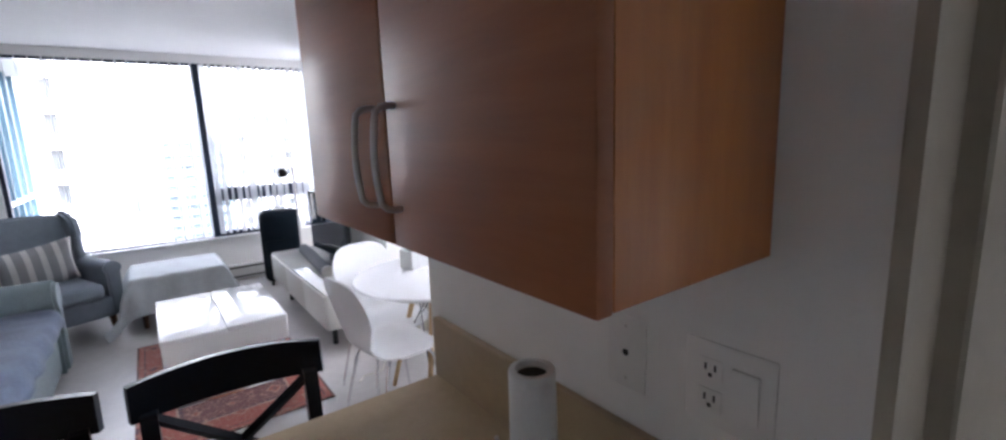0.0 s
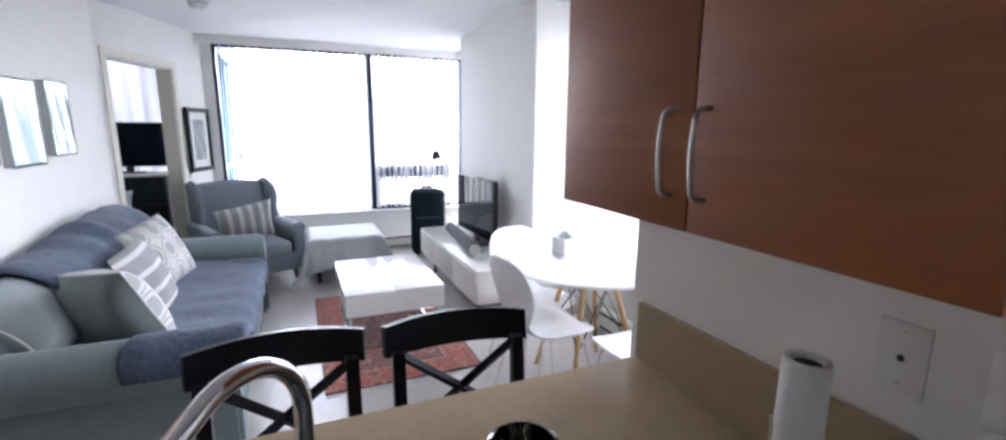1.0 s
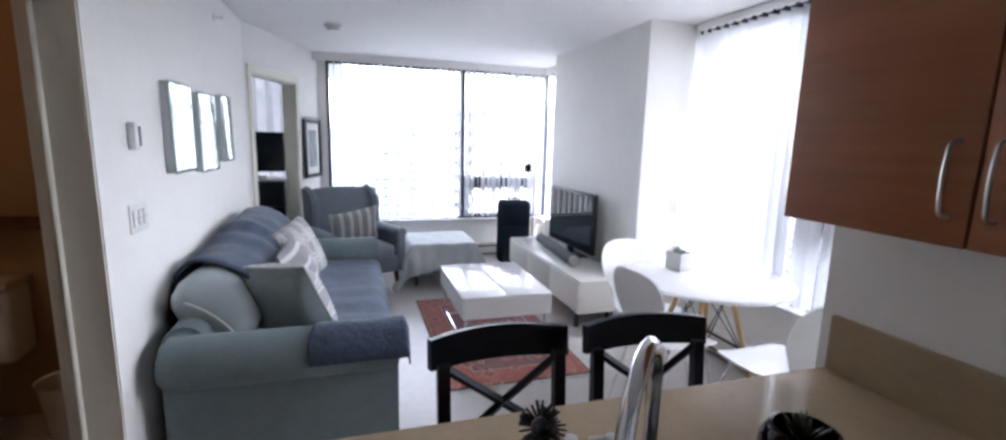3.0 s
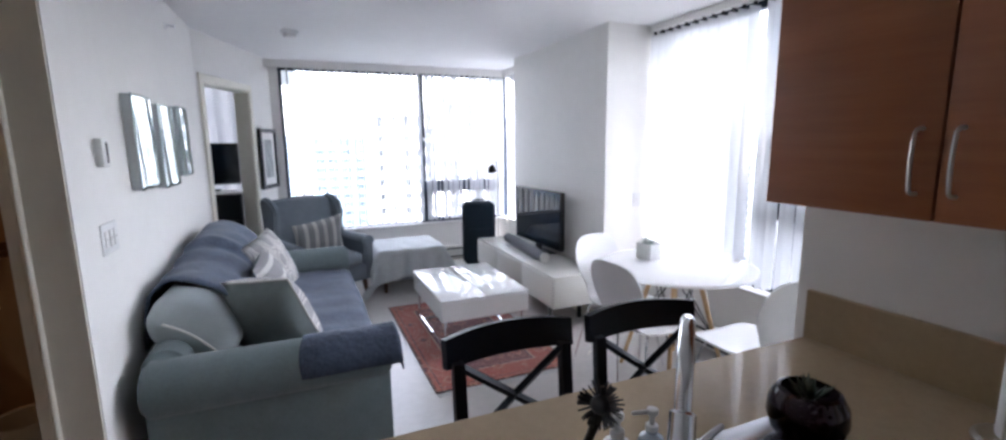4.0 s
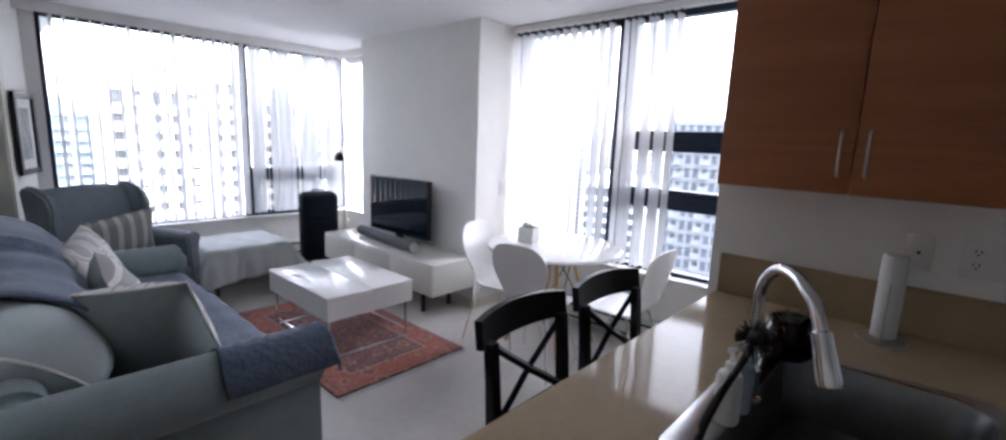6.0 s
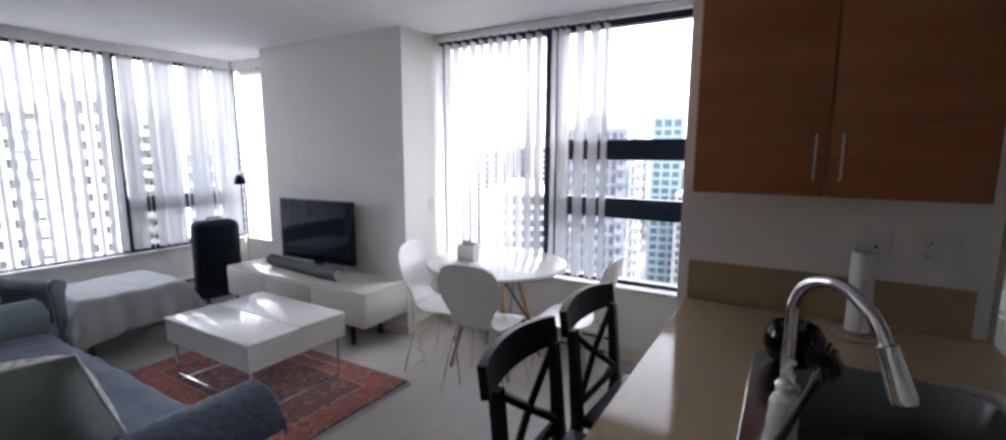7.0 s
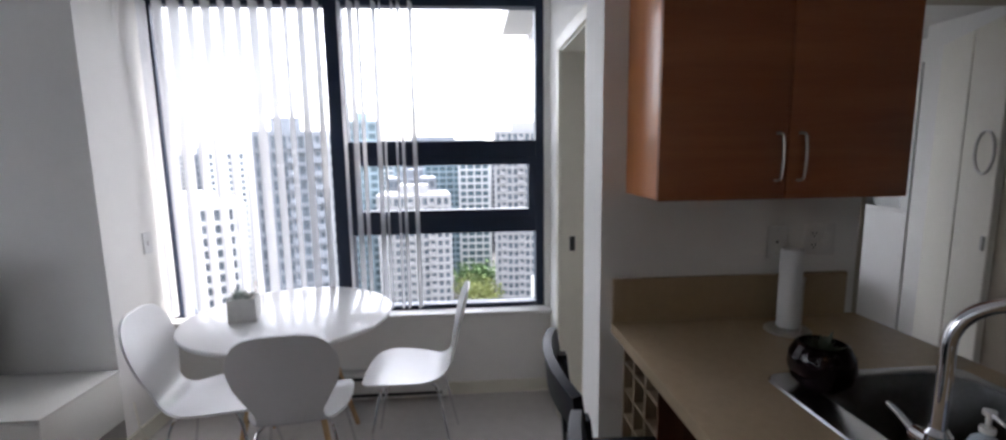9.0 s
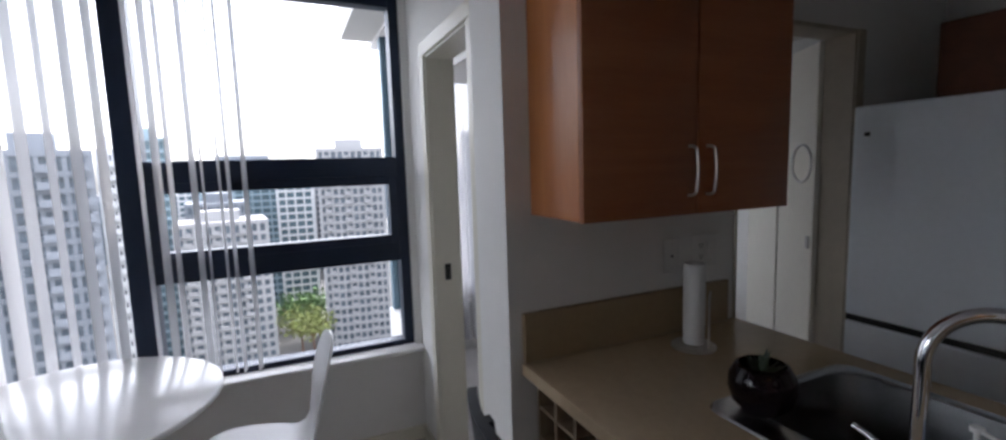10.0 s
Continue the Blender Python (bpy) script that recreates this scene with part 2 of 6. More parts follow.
def lathe(bm, prof, seg=28, c=(0, 0, 0)):
    rings = [[bm.verts.new((c[0] + r * math.cos(2 * math.pi * k / seg), c[1] + r * math.sin(2 * math.pi * k / seg), c[2] + z)) for k in range(seg)] for r, z in prof]
    for u, v in zip(rings, rings[1:]):
        for k in range(seg):
            bm.faces.new((u[k], u[(k + 1) % seg], v[(k + 1) % seg], v[k]))
    bm.faces.new(rings[0][::-1]), bm.faces.new(rings[-1])
    return bm


def prism(bm, prof, a, b, axis="x"):
    """Extrudes a closed outline: (y, z) along x, (x, z) along y, (x, y) along z."""
    def at(p, q):
        return {"x": (q, p[0], p[1]), "y": (p[0], q, p[1]), "z": (p[0], p[1], q)}[axis]
    u, v = [bm.verts.new(at(p, a)) for p in prof], [bm.verts.new(at(p, b)) for p in prof]
    n = len(prof)
    for k in range(n):
        bm.faces.new((u[k], u[(k + 1) % n], v[(k + 1) % n], v[k]))
    bm.faces.new(u[::-1]), bm.faces.new(v)
    bmesh.ops.recalc_face_normals(bm, faces=bm.faces)
    return bm


def cushion(bm, w, h, d, n=16, puff=1.25, wave=0.012, disc=0.0, sides=(1, -1), eu=2.2, ev=2.2, corner=0.0):
    """A stuffed cushion, or one panel of it, w by h, d thick, in the xz plane, facing y."""
    top, bot = {}, {}
    for i in range(n + 1):
        for j in range(n + 1):
            u, v = 2 * i / n - 1, 2 * j / n - 1
            k = max(0.0, (1 - abs(u) ** eu) * (1 - abs(v) ** ev)) ** (0.42 * puff)
            pin = 1 - 0.09 * (1 - abs(u) ** 2) * abs(v) ** 3, 1 - 0.09 * (1 - abs(v) ** 2) * abs(u) ** 3
            x, z = u * w / 2 * pin[1], v * h / 2 * pin[0]
            x, z = x * (1 - disc + disc * math.sqrt(1 - v * v / 2)), z * (1 - disc + disc * math.sqrt(1 - u * u / 2))
            z *= 1 - corner * abs(u) ** 8
            wob = wave * noise.noise((x * 9, z * 9, w * 7))
            if 1 in sides:
                top[i, j] = bm.verts.new((x, d / 2 * k + wob * k, z))
            if -1 in sides:
                bot[i, j] = top[i, j] if top and (i in (0, n) or j in (0, n)) else bm.verts.new((x, -d / 2 * k + wob * k, z))
    for i in range(n):
        for j in range(n):
            if top:
                bm.faces.new((top[i, j], top[i, j + 1], top[i + 1, j + 1], top[i + 1, j]))
            if bot:
                bm.faces.new((bot[i, j], bot[i + 1, j], bot[i + 1, j + 1], bot[i, j + 1]))
    return bm


def sheet(bm, fn, nu, nv, thick=0.0):
    """A cloth from fn(u, v), each 0 to 1."""
    g = [[bm.verts.new(fn(i / nu, j / nv)) for j in range(nv + 1)] for i in range(nu + 1)]
    for i in range(nu):
        for j in range(nv):
            bm.faces.new((g[i][j], g[i + 1][j], g[i + 1][j + 1], g[i][j + 1]))
    if thick:
        bmesh.ops.recalc_face_normals(bm, faces=bm.faces)
        bmesh.ops.solidify(bm, geom=bm.faces[:], thickness=thick)
    return bm


def B():
    return bmesh.new()


def part(name, bm, material, parent=None, label="", at=None, sharp=32):
    me = bpy.data.meshes.new(name)
    bm.to_mesh(me)
    bm.free()
    me.materials.append(material)
    me.polygons.foreach_set("use_smooth", [True] * len(me.polygons))
    me.set_sharp_from_angle(angle=radians(sharp))
    ob = new(name, me)
    if parent:
        ob.parent = parent
    if at is not None:
        ob.matrix_basis = at
    if label:
        tagged(ob, label)
    return ob


def thing(name, label, category, at=(0, 0, 0), rz=0.0, group=""):
    e = new(name)
    e.empty_display_size = 0.1
    e.matrix_basis = pose(*at, 0, 0, rz)
    return tagged(e, label, category, group)


def setting(name, bm, material, label, category="wall"):
    return tagged(part(name, bm, material), label, category, kind="structure")

# ---- large structure ----
CH = 2.44          # ceiling height
KX = 2.18          # kitchen wall
DX = 3.45          # dining window wall
NY = 5.02          # north window wall
AX = 3.32          # alcove east wall
floor = setting("floor", box(box(B(), -3.2, 3.63, -3.2, 5.2, -0.25, 0), 3.63, 4.75, -3.2, -0.02, -0.25, 0), FLOOR, "plain grey-beige smooth floor", "floor")
ceiling = setting("ceiling", box(box(B(), -3.2, 3.63, -3.2, 5.2, CH, CH + 0.25), 3.63, 4.75, -3.2, -0.02, CH, CH + 0.25), CEIL, "white painted flat ceiling", "ceiling")


def walls(name, boxes, label, material=WALL):
    ob = setting(name, box(B(), *boxes[0]), material, label)
    for b in boxes[1:]:
        part("wall_section", box(B(), *b), material, ob)
    return ob


# west wall with the bathroom doorway
walls("wall_west", [(-0.12, 0, 1.045, 3.60, 0, CH), (-0.165, -0.12, 1.045, 1.25, 0, CH), (-0.12, 0, 0.05, 1.045, 2.06, CH), (-0.12, 0, -3.0, 0.05, 0, CH)], "white painted wall behind the sofa")
# angled wall with the bedroom doorway, built along its own length
ANG = math.atan2(0.47, 1.40)
aw = pose(0, 3.60, 0, 0, 0, -math.degrees(ANG))
LEN = math.hypot(0.47, 1.42)
bm = B()
box(bm, -0.12, 0, 0, 0.09, 0, CH), box(bm, -0.12, 0, 0.09, 0.945, 2.06, CH), box(bm, -0.12, 0, 0.945, LEN, 0, CH)
wa = setting("wall_northwest", bm, WALL, "angled white wall with the bedroom doorway")
wa.matrix_basis = aw
# north wall: knee wall, head, end piers
walls("wall_north", [(-3.1, 0.0, NY, NY + 0.18, 0, 0.42), (0.0, AX + 0.13, NY, NY + 0.18, 0, 0.5), (-3.1, AX + 0.13, NY, NY + 0.18, 2.38, CH), (0.34, 0.57, NY, NY + 0.18, 0.5, 2.38), (-3.1, -2.2, NY, NY + 0.18, 0.42, 2.38)], "white knee wall under the wide north window")
walls("wall_pillar", [(2.98, 3.45, 2.274, 4.04, 0, CH)], "white column wall behind the television")
walls("wall_alcove", [(AX, AX + 0.13, 4.04, NY, 0, 0.5), (AX, AX + 0.13, 4.04, NY, 2.38, CH)], "white knee wall of the corner window")
walls("wall_dining", [(DX, DX + 0.18, -0.12, 2.36, 0, 0.53), (DX, DX + 0.18, -0.12, 2.36, 2.41, CH), (DX, DX + 0.18, -0.14, 0.035, 0.53, 2.41), (DX, DX + 0.18, 2.285, 2.36, 0.53, 2.41)], "white wall round the dining window")
walls("wall_den_door", [(2.42, 2.52, -0.12, 0.0, 0, CH), (2.52, 3.12, -0.12, 0.0, 2.05, CH), (3.12, DX, -0.12, 0.0, 0, CH)], "white wall with the doorway to the den")
walls("wall_kitchen", [(KX, 2.42, -0.12, 0.04, 0, CH), (KX, KX + 0.12, -0.912, -0.12, 0, CH), (KX, KX + 0.12, -1.62, -0.912, 2.05, CH), (KX, KX + 0.12, -2.3, -1.62, 0, CH)], "white kitchen wall behind the counter")
walls("wall_south", [(-3.1, 4.8, -2.42, -2.3, 0, CH)], "white back wall of the kitchen")
walls("wall_closet", [(2.302, 3.12, -2.299, -2.03, 0, 2.169)], "cream wall between the folding door and the cabinet")
walls("bulkhead", [(2.302, 4.5, -2.299, -0.4, 2.17, CH - 0.002)], "white lowered ceiling of the den")
# the last den section is added to narrow window_5 and cut its light
walls("wall_den", [(4.6, 4.75, -2.3, -2.2, 0, CH), (4.6, 4.75, -0.2, -0.12, 0, CH), (4.6, 4.75, -2.2, -0.2, 0, 0.5), (4.6, 4.75, -2.2, -0.2, 2.38, CH), (4.6, 4.75, -2.2, -0.85, 0.5, 2.38)], "white walls of the den, one section added to cut the light")
walls("wall_bathroom", [(-1.72, -1.6, -1.2, 2.17, 0, CH), (-1.6, -0.12, 2.05, 2.17, 0, CH), (-1.6, -0.12, -1.2, -1.08, 0, CH)], "brown painted bathroom walls", TAUPE)
walls("wall_bedroom", [(-3.1, -3.0, 1.9, NY, 0, CH), (-3.0, -0.12, 2.18, 2.28, 0, CH)], "white bedroom walls")

# trim
bm = B()
box(bm, 0, 0.012, 1.045, 3.6, 0, 0.09), box(bm, 0.57, AX, NY - 0.012, NY, 0, 0.07), box(bm, 2.968, 2.98, 2.262, 4.04, 0, 0.09)
box(bm, 2.98, DX, 2.262, 2.274, 0, 0.09), box(bm, DX - 0.012, DX, 0.0, 2.262, 0, 0.08), box(bm, 3.2, DX - 0.012, 0.0, 0.012, 0, 0.08)
setting("baseboard", bm, TRIM, "low off-white painted baseboards", "baseboard")


def casing(name, x0, x1, y0, y1, top, label, axis):
    """Door lining with a flat casing; the opening runs along the given axis through the wall."""
    bm = B()
    w, p = 0.065, 0.016
    if axis == "y":
        for a, b in ((y0, y0 + 0.022), (y1 - 0.022, y1)):
            box(bm, x0 - 0.004, x1 + 0.004, a, b, 0, top)
        box(bm, x0 - 0.004, x1 + 0.004, y0, y1, top - 0.022, top)
        for x in (x0 - p, x1 + 0.0):
            for a, b in ((y0 - w + 0.012, y0 + 0.012), (y1 - 0.012, y1 + w - 0.012)):
                box(bm, x, x + p, a, b, 0, top - 0.012, 0.004)
            box(bm, x, x + p, y0 - w + 0.012, y1 + w - 0.012, top - 0.012, top + w - 0.012, 0.004)
    else:
        for a, b in ((x0, x0 + 0.022), (x1 - 0.022, x1)):
            box(bm, a, b, y0 - 0.004, y1 + 0.004, 0, top)
        box(bm, x0, x1, y0 - 0.004, y1 + 0.004, top - 0.022, top)
        for y in (y0 - p, y1):
            for a, b in ((x0 - w + 0.012, x0 + 0.012), (x1 - 0.012, x1 + w - 0.012)):
                box(bm, a, b, y, y + p, 0, top - 0.012, 0.004)
            box(bm, x0 - w + 0.012, x1 + w - 0.012, y, y + p, top - 0.012, top + w - 0.012, 0.004)
    return setting(name, bm, TRIM, label, "door frame")


bm = B()
box(bm, -0.118, -0.004, 1.036, 1.045, 0, 2.05), box(bm, -0.132, -0.118, 1.016, 1.045, 0, 2.05, 0.004), box(bm, -0.17, -0.132, 1.030, 1.045, 0, 2.05)
box(bm, -0.118, -0.004, 0.05, 1.036, 2.05, 2.06), box(bm, -0.118, -0.004, 0.05, 0.06, 0, 2.05)
setting("door_1", bm, TRIM, "beige painted bathroom door frame, no door seen", "door frame")
dc = casing("door_2", -0.12, 0.0, 0.09, 0.945, 2.06, "off-white bedroom door frame in the angled wall", "y")
dc.matrix_basis = aw
d3 = casing("door_3", 2.52, 3.12, -0.12, 0.0, 2.05, "off-white den door frame beside the dining window", "x")
part("strike_plate", box(B(), 3.094, 3.099, -0.075, -0.045, 0.98, 1.06, 0.002), DARKSLOT, d3)
bm = B()
for a, b in ((-0.928, -0.912), (-1.62, -1.604)):
    box(bm, KX - 0.003, KX + 0.123, a, b, 0, 2.034)
box(bm, KX - 0.003, KX + 0.123, -1.62, -0.912, 2.034, 2.05)
box(bm, KX - 0.012, KX - 0.003, -1.665, -1.612, 0, 2.05, 0.003)
# beige instead of the trim colour: the shade inside the opening is painted in
setting("door_4", bm, BEIGEDOOR, "off-white pantry doorway lining, darkened to beige for its shade", "door frame")


def window(name, label, vertical, uprights, bars, z0, z1, panes, sashes=(), sill=None):
    """A black metal window. vertical: "x" or "y", the axis along the wall, with its plane and depth."""
    axis, plane, depth = vertical
    root = tagged(new(name), label, "window", kind="structure")
    def bx(bm, a, b, c, d, p=0.0, q=0.0):
        if axis == "x":
            box(bm, a, b, plane - p, plane + depth + q, c, d, 0.003)
        else:
            box(bm, plane - p, plane + depth + q, a, b, c, d, 0.003)
    bm = B()
    for a, b in uprights:
        bx(bm, a, b, z0, z1)
    for a, b, c, d in bars:
        bx(bm, a, b, c, d, -0.004, -0.004)
    part("window_frame", bm, BLACKFRAME, root)
    for a, b, c, d in sashes:
        bm, w = B(), 0.045
        bx(bm, a, a + w, c, d, 0.012, -0.02), bx(bm, b - w, b, c, d, 0.012, -0.02)
        bx(bm, a + w, b - w, c, c + w, 0.012, -0.02), bx(bm, a + w, b - w, d - w, d, 0.012, -0.02)
        part("sash", bm, BLACKFRAME, root)
    for a, b, c, d in panes:
        bm = B()
        if axis == "x":
            box(bm, a, b, plane + depth * 0.45, plane + depth * 0.45 + 0.006, c, d)
        else:
            box(bm, plane + depth * 0.45, plane + depth * 0.45 + 0.006, a, b, c, d)
        g = part("pane", bm, GLASS, root)
        g.visible_shadow = False
    if sill:
        part("window_sill", box(B(), *sill, 0.006, 2), SILL, root, "white painted sill board")
    return root


window("window_1", "wide black-framed window over the city", ("x", NY + 0.02, 0.08),
       [(0.57, 0.605), (2.135, 2.20), (3.283, 3.32)],
       [(0.605, 2.135, 0.5, 0.54), (0.605, 2.135, 2.345, 2.38), (2.20, 3.283, 0.5, 0.54), (2.20, 3.283, 2.345, 2.38), (2.20, 3.283, 0.955, 1.06)], 0.5, 2.38,
       [(0.605, 2.135, 0.54, 2.345), (2.20, 3.283, 0.54, 0.955), (2.20, 3.283, 1.06, 2.345)], [(2.20, 3.283, 0.54, 0.955)],
       (0.34, 3.30, NY - 0.06, NY + 0.02, 0.5, 0.525))
window("window_2", "black-framed dining window with an awning sash", ("y", DX + 0.03, 0.09),
       [(0.035, 0.085), (1.20, 1.30), (2.235, 2.285)],
       [(0.085, 1.20, 0.53, 0.58), (0.085, 1.20, 2.36, 2.41), (1.30, 2.235, 0.53, 0.58), (1.30, 2.235, 2.36, 2.41), (0.085, 1.20, 1.49, 1.59), (0.085, 1.20, 1.03, 1.13)], 0.53, 2.41,
       [(0.085, 1.20, 0.58, 1.03), (0.085, 1.20, 1.13, 1.49), (0.085, 1.20, 1.59, 2.36), (1.30, 2.235, 0.58, 2.36)], [(0.085, 1.20, 1.13, 1.49)],
       (DX - 0.07, DX + 0.03, 0.0, 2.274, 0.53, 0.555))
window("window_3", "black-framed corner window beside the column", ("y", AX + 0.04, 0.06),
       [(4.04, 4.08)], [(4.08, NY, 0.5, 0.55), (4.08, NY, 2.33, 2.38)], 0.5, 2.38, [(4.08, NY, 0.55, 2.33)], (), (AX - 0.05, AX + 0.04, 4.04, NY - 0.06, 0.5, 0.525))
window("window_4", "bright bedroom window behind a curtain", ("x", NY + 0.02, 0.08), [(-2.2, -2.15), (-1.0, -0.95), (0.29, 0.34)],
       [(-2.15, -1.0, 0.42, 0.47), (-0.95, 0.29, 0.42, 0.47), (-2.15, -1.0, 2.33, 2.38), (-0.95, 0.29, 2.33, 2.38)], 0.42, 2.38, [(-2.15, -1.0, 0.47, 2.33), (-0.95, 0.29, 0.47, 2.33)])
window("window_5", "bright den window behind a curtain", ("y", 4.62, 0.08), [(-0.85, -0.80), (-0.25, -0.2)], [(-0.80, -0.25, 0.5, 0.55), (-0.80, -0.25, 2.33, 2.38)], 0.5, 2.38, [(-0.80, -0.25, 0.55, 2.33)])


def blind(name, label, rail, places, axis, plane, turn, z0, z1, valance=None, cloth=None):
    """Vertical vanes hanging from a rail; each vane is turned on its own."""
    root = thing(name, label, "vertical blind")
    part("headrail", box(B(), *rail, 0.004), SILL, root)
    if valance:
        part("valance", box(B(), *valance, 0.004), SILL, root)
    bm = B()
    sheet(bm, lambda u, v: ((u - 0.5) * 0.088, 0.006 * math.sin(math.pi * u), z0 + v * (z1 - z0)), 4, 1)
    me = None
    for i, s in enumerate(places):
        a = (turn[i % len(turn)] if isinstance(turn, tuple) else turn) + random.uniform(-7, 7)
        at = pose(s, plane, 0, 0, 0, a) if axis == "x" else pose(plane, s, 0, 0, 0, a)
        if me is None:
            first = part("vane", bm, cloth or VANE, root, at=at)
            me = first.data
        else:
            ob = new("vane", me)
            ob.parent, ob.matrix_basis = root, at
        clip = B()
        box(clip, -0.012, 0.012, -0.004, 0.004, z1, z1 + 0.03)
        part("carrier", clip, BLACKPLASTIC, root, at=at)
    return root


blind("vertical_blind", "sheer white vertical blind drawn half open", (0.57, 3.26, NY - 0.075, NY - 0.03, 2.385, 2.435), [0.66 + 0.086 * k for k in range(18)] + [2.22 + 0.07 * k for k in range(15)], "x", NY - 0.055, (97,) * 18 + (120, 104, 70, 112, 98, 130, 95, 60, 108, 125, 97, 80, 118, 104, 135), 0.56, 2.355, (0.40, 3.26, NY - 0.118, NY - 0.106, 2.352, 2.438))
blind("vertical_blind", "sheer white vertical blind bunched along the dining window", (DX - 0.085, DX - 0.035, 0.05, 2.26, 2.385, 2.435), [2.225 - 0.083 * k for k in range(12)] + [1.19, 1.13, 1.085, 1.0, 0.965, 0.90, 0.865, 0.80], "y", DX - 0.058, -4, 0.585, 2.36)
blind("vertical_blind", "closed sheer white blind of the corner window", (AX - 0.07, AX - 0.03, 4.05, NY - 0.08, 2.385, 2.435), [4.10 + 0.076 * k for k in range(11)], "y", AX - 0.05, 82, 0.56, 2.355, (AX - 0.118, AX - 0.106, 4.05, NY - 0.12, 2.352, 2.438), CLOSEDVANE)


def heater(name, label, x0, x1, y0, y1, along):
    root = thing(name, label, "heater")
    bm = B()
    box(bm, x0, x1, y0, y1, 0.03, 0.19, 0.006)
    part("body", bm, HEATER, root)
    for z in (0.05, 0.155):
        bm = B()
        if along == "y":
            box(bm, x0 - 0.004, x0 + 0.002, y0 + 0.03, y1 - 0.03, z, z + 0.018)
        else:
            box(bm, x0 + 0.03, x1 - 0.03, y0 - 0.004, y0 + 0.002, z, z + 0.018)
        part("slot", bm, DARKSLOT, root)
    return root


heater("baseboard_heater", "long low enamel heater under the north window", 1.3, 3.1, NY - 0.085, NY - 0.012, "x")
heater("baseboard_heater", "low enamel heater under the dining window", DX - 0.085, DX - 0.012, 0.66, 1.9, "y")

# ---- kitchen ----
counter = thing("worktop", "beige speckled stone worktop of the peninsula", "worktop", (0, 0, 0))
SX0, SX1, SY0, SY1 = 0.98, 1.72, -0.82, -0.285
bm = B()
X0, Y0 = 0.58, -0.92
for b in ((X0, SX0, Y0, 0.0), (SX1, KX, Y0, 0.0), (SX0, SX1, SY1, 0.0), (SX0, SX1, Y0, SY0)):
    box(bm, b[0], b[1], b[2], b[3], 0.872, 0.91)
bmesh.ops.remove_doubles(bm, verts=bm.verts, dist=0.0005)
part("slab", bm, COUNTER, counter)
part("backsplash", box(B(), KX - 0.02, KX, -0.87, -0.002, 0.911, 1.07, 0.003), SPLASH, counter, "tan stone upstand against the wall")
base = thing("base_cabinet", "dark cherry base cabinets under the worktop", "cabinet")
part("body", box(B(), 0.62, 0.96, -0.86, -0.33, 0.1, 0.871), CABWOOD, base)
part("body", box(B(), 1.74, KX - 0.002, -0.86, -0.33, 0.1, 0.871), CABWOOD, base)
part("back_panel", box(B(), 0.96, 1.74, -0.345, -0.33, 0.1, 0.871), CABWOOD, base)
part("plinth", box(B(), 0.66, KX - 0.002, -0.80, -0.36, 0, 0.1), DARKSLOT, base)
rack = thing("wine_rack", "small brown wooden wine rack with square cells", "wine rack")
for k in range(4):
    x = KX - 0.012 - 0.105 * k
    part("divider", box(B(), x - 0.012, x, -0.325, -0.045, 0.26, 0.868), RACKWOOD, rack)
for k in range(7):
    z = 0.26 + k * 0.1
    for q in range(3):
        x = KX - 0.012 - 0.105 * q
        part("shelf", box(B(), x - 0.105, x - 0.0125, -0.323, -0.047, z, z + 0.01), RACKWOOD, rack)
part("back", box(B(), KX - 0.33, KX - 0.002, -0.329, -0.3255, 0.25, 0.869), DARKWOOD, rack)
part("side", box(B(), KX - 0.345, KX - 0.34, -0.325, -0.04, 0.0, 0.869), DARKWOOD, rack)

cab = thing("wall_cabinet", "cherry wood wall cabinet with two doors", "cabinet")
part("body", box(B(), 1.915, KX - 0.001, -0.803, -0.045, 1.372, 2.30), CABSIDE, cab, "cherry side panels, made lighter for the light on them")
for a, b, s in ((-0.4225, -0.0435, -1), (-0.8045, -0.4265, 1)):
    d = part("door", box(B(), 1.893, 1.913, a, b, 1.370, 2.302, 0.003, 2), CABWOOD, cab)
    hy = -0.4245 - s * 0.034
    p = []
    for k in range(25):
        t = k / 24
        p.append((1.893 - (0.024 * min(1, 9 * min(t, 1 - t)) + 0.009 * math.sin(math.pi * t)), hy, 1.425 + 0.135 * min(1, max(0, 1.16 * t - 0.08))))
    bm = tube(B(), p, [0.0045 if 3 < k < 21 else 0.0042 for k in range(25)], 10)
    for v in bm.verts:
        v.co.y = hy + (v.co.y - hy) * 0.85
    part("handle", bm, NICKEL, d, "bowed satin metal handle")
walls("wall_soffit", [(1.90, KX, -0.87, 0.0, 2.31, CH)], "white soffit over the wall cabinet")


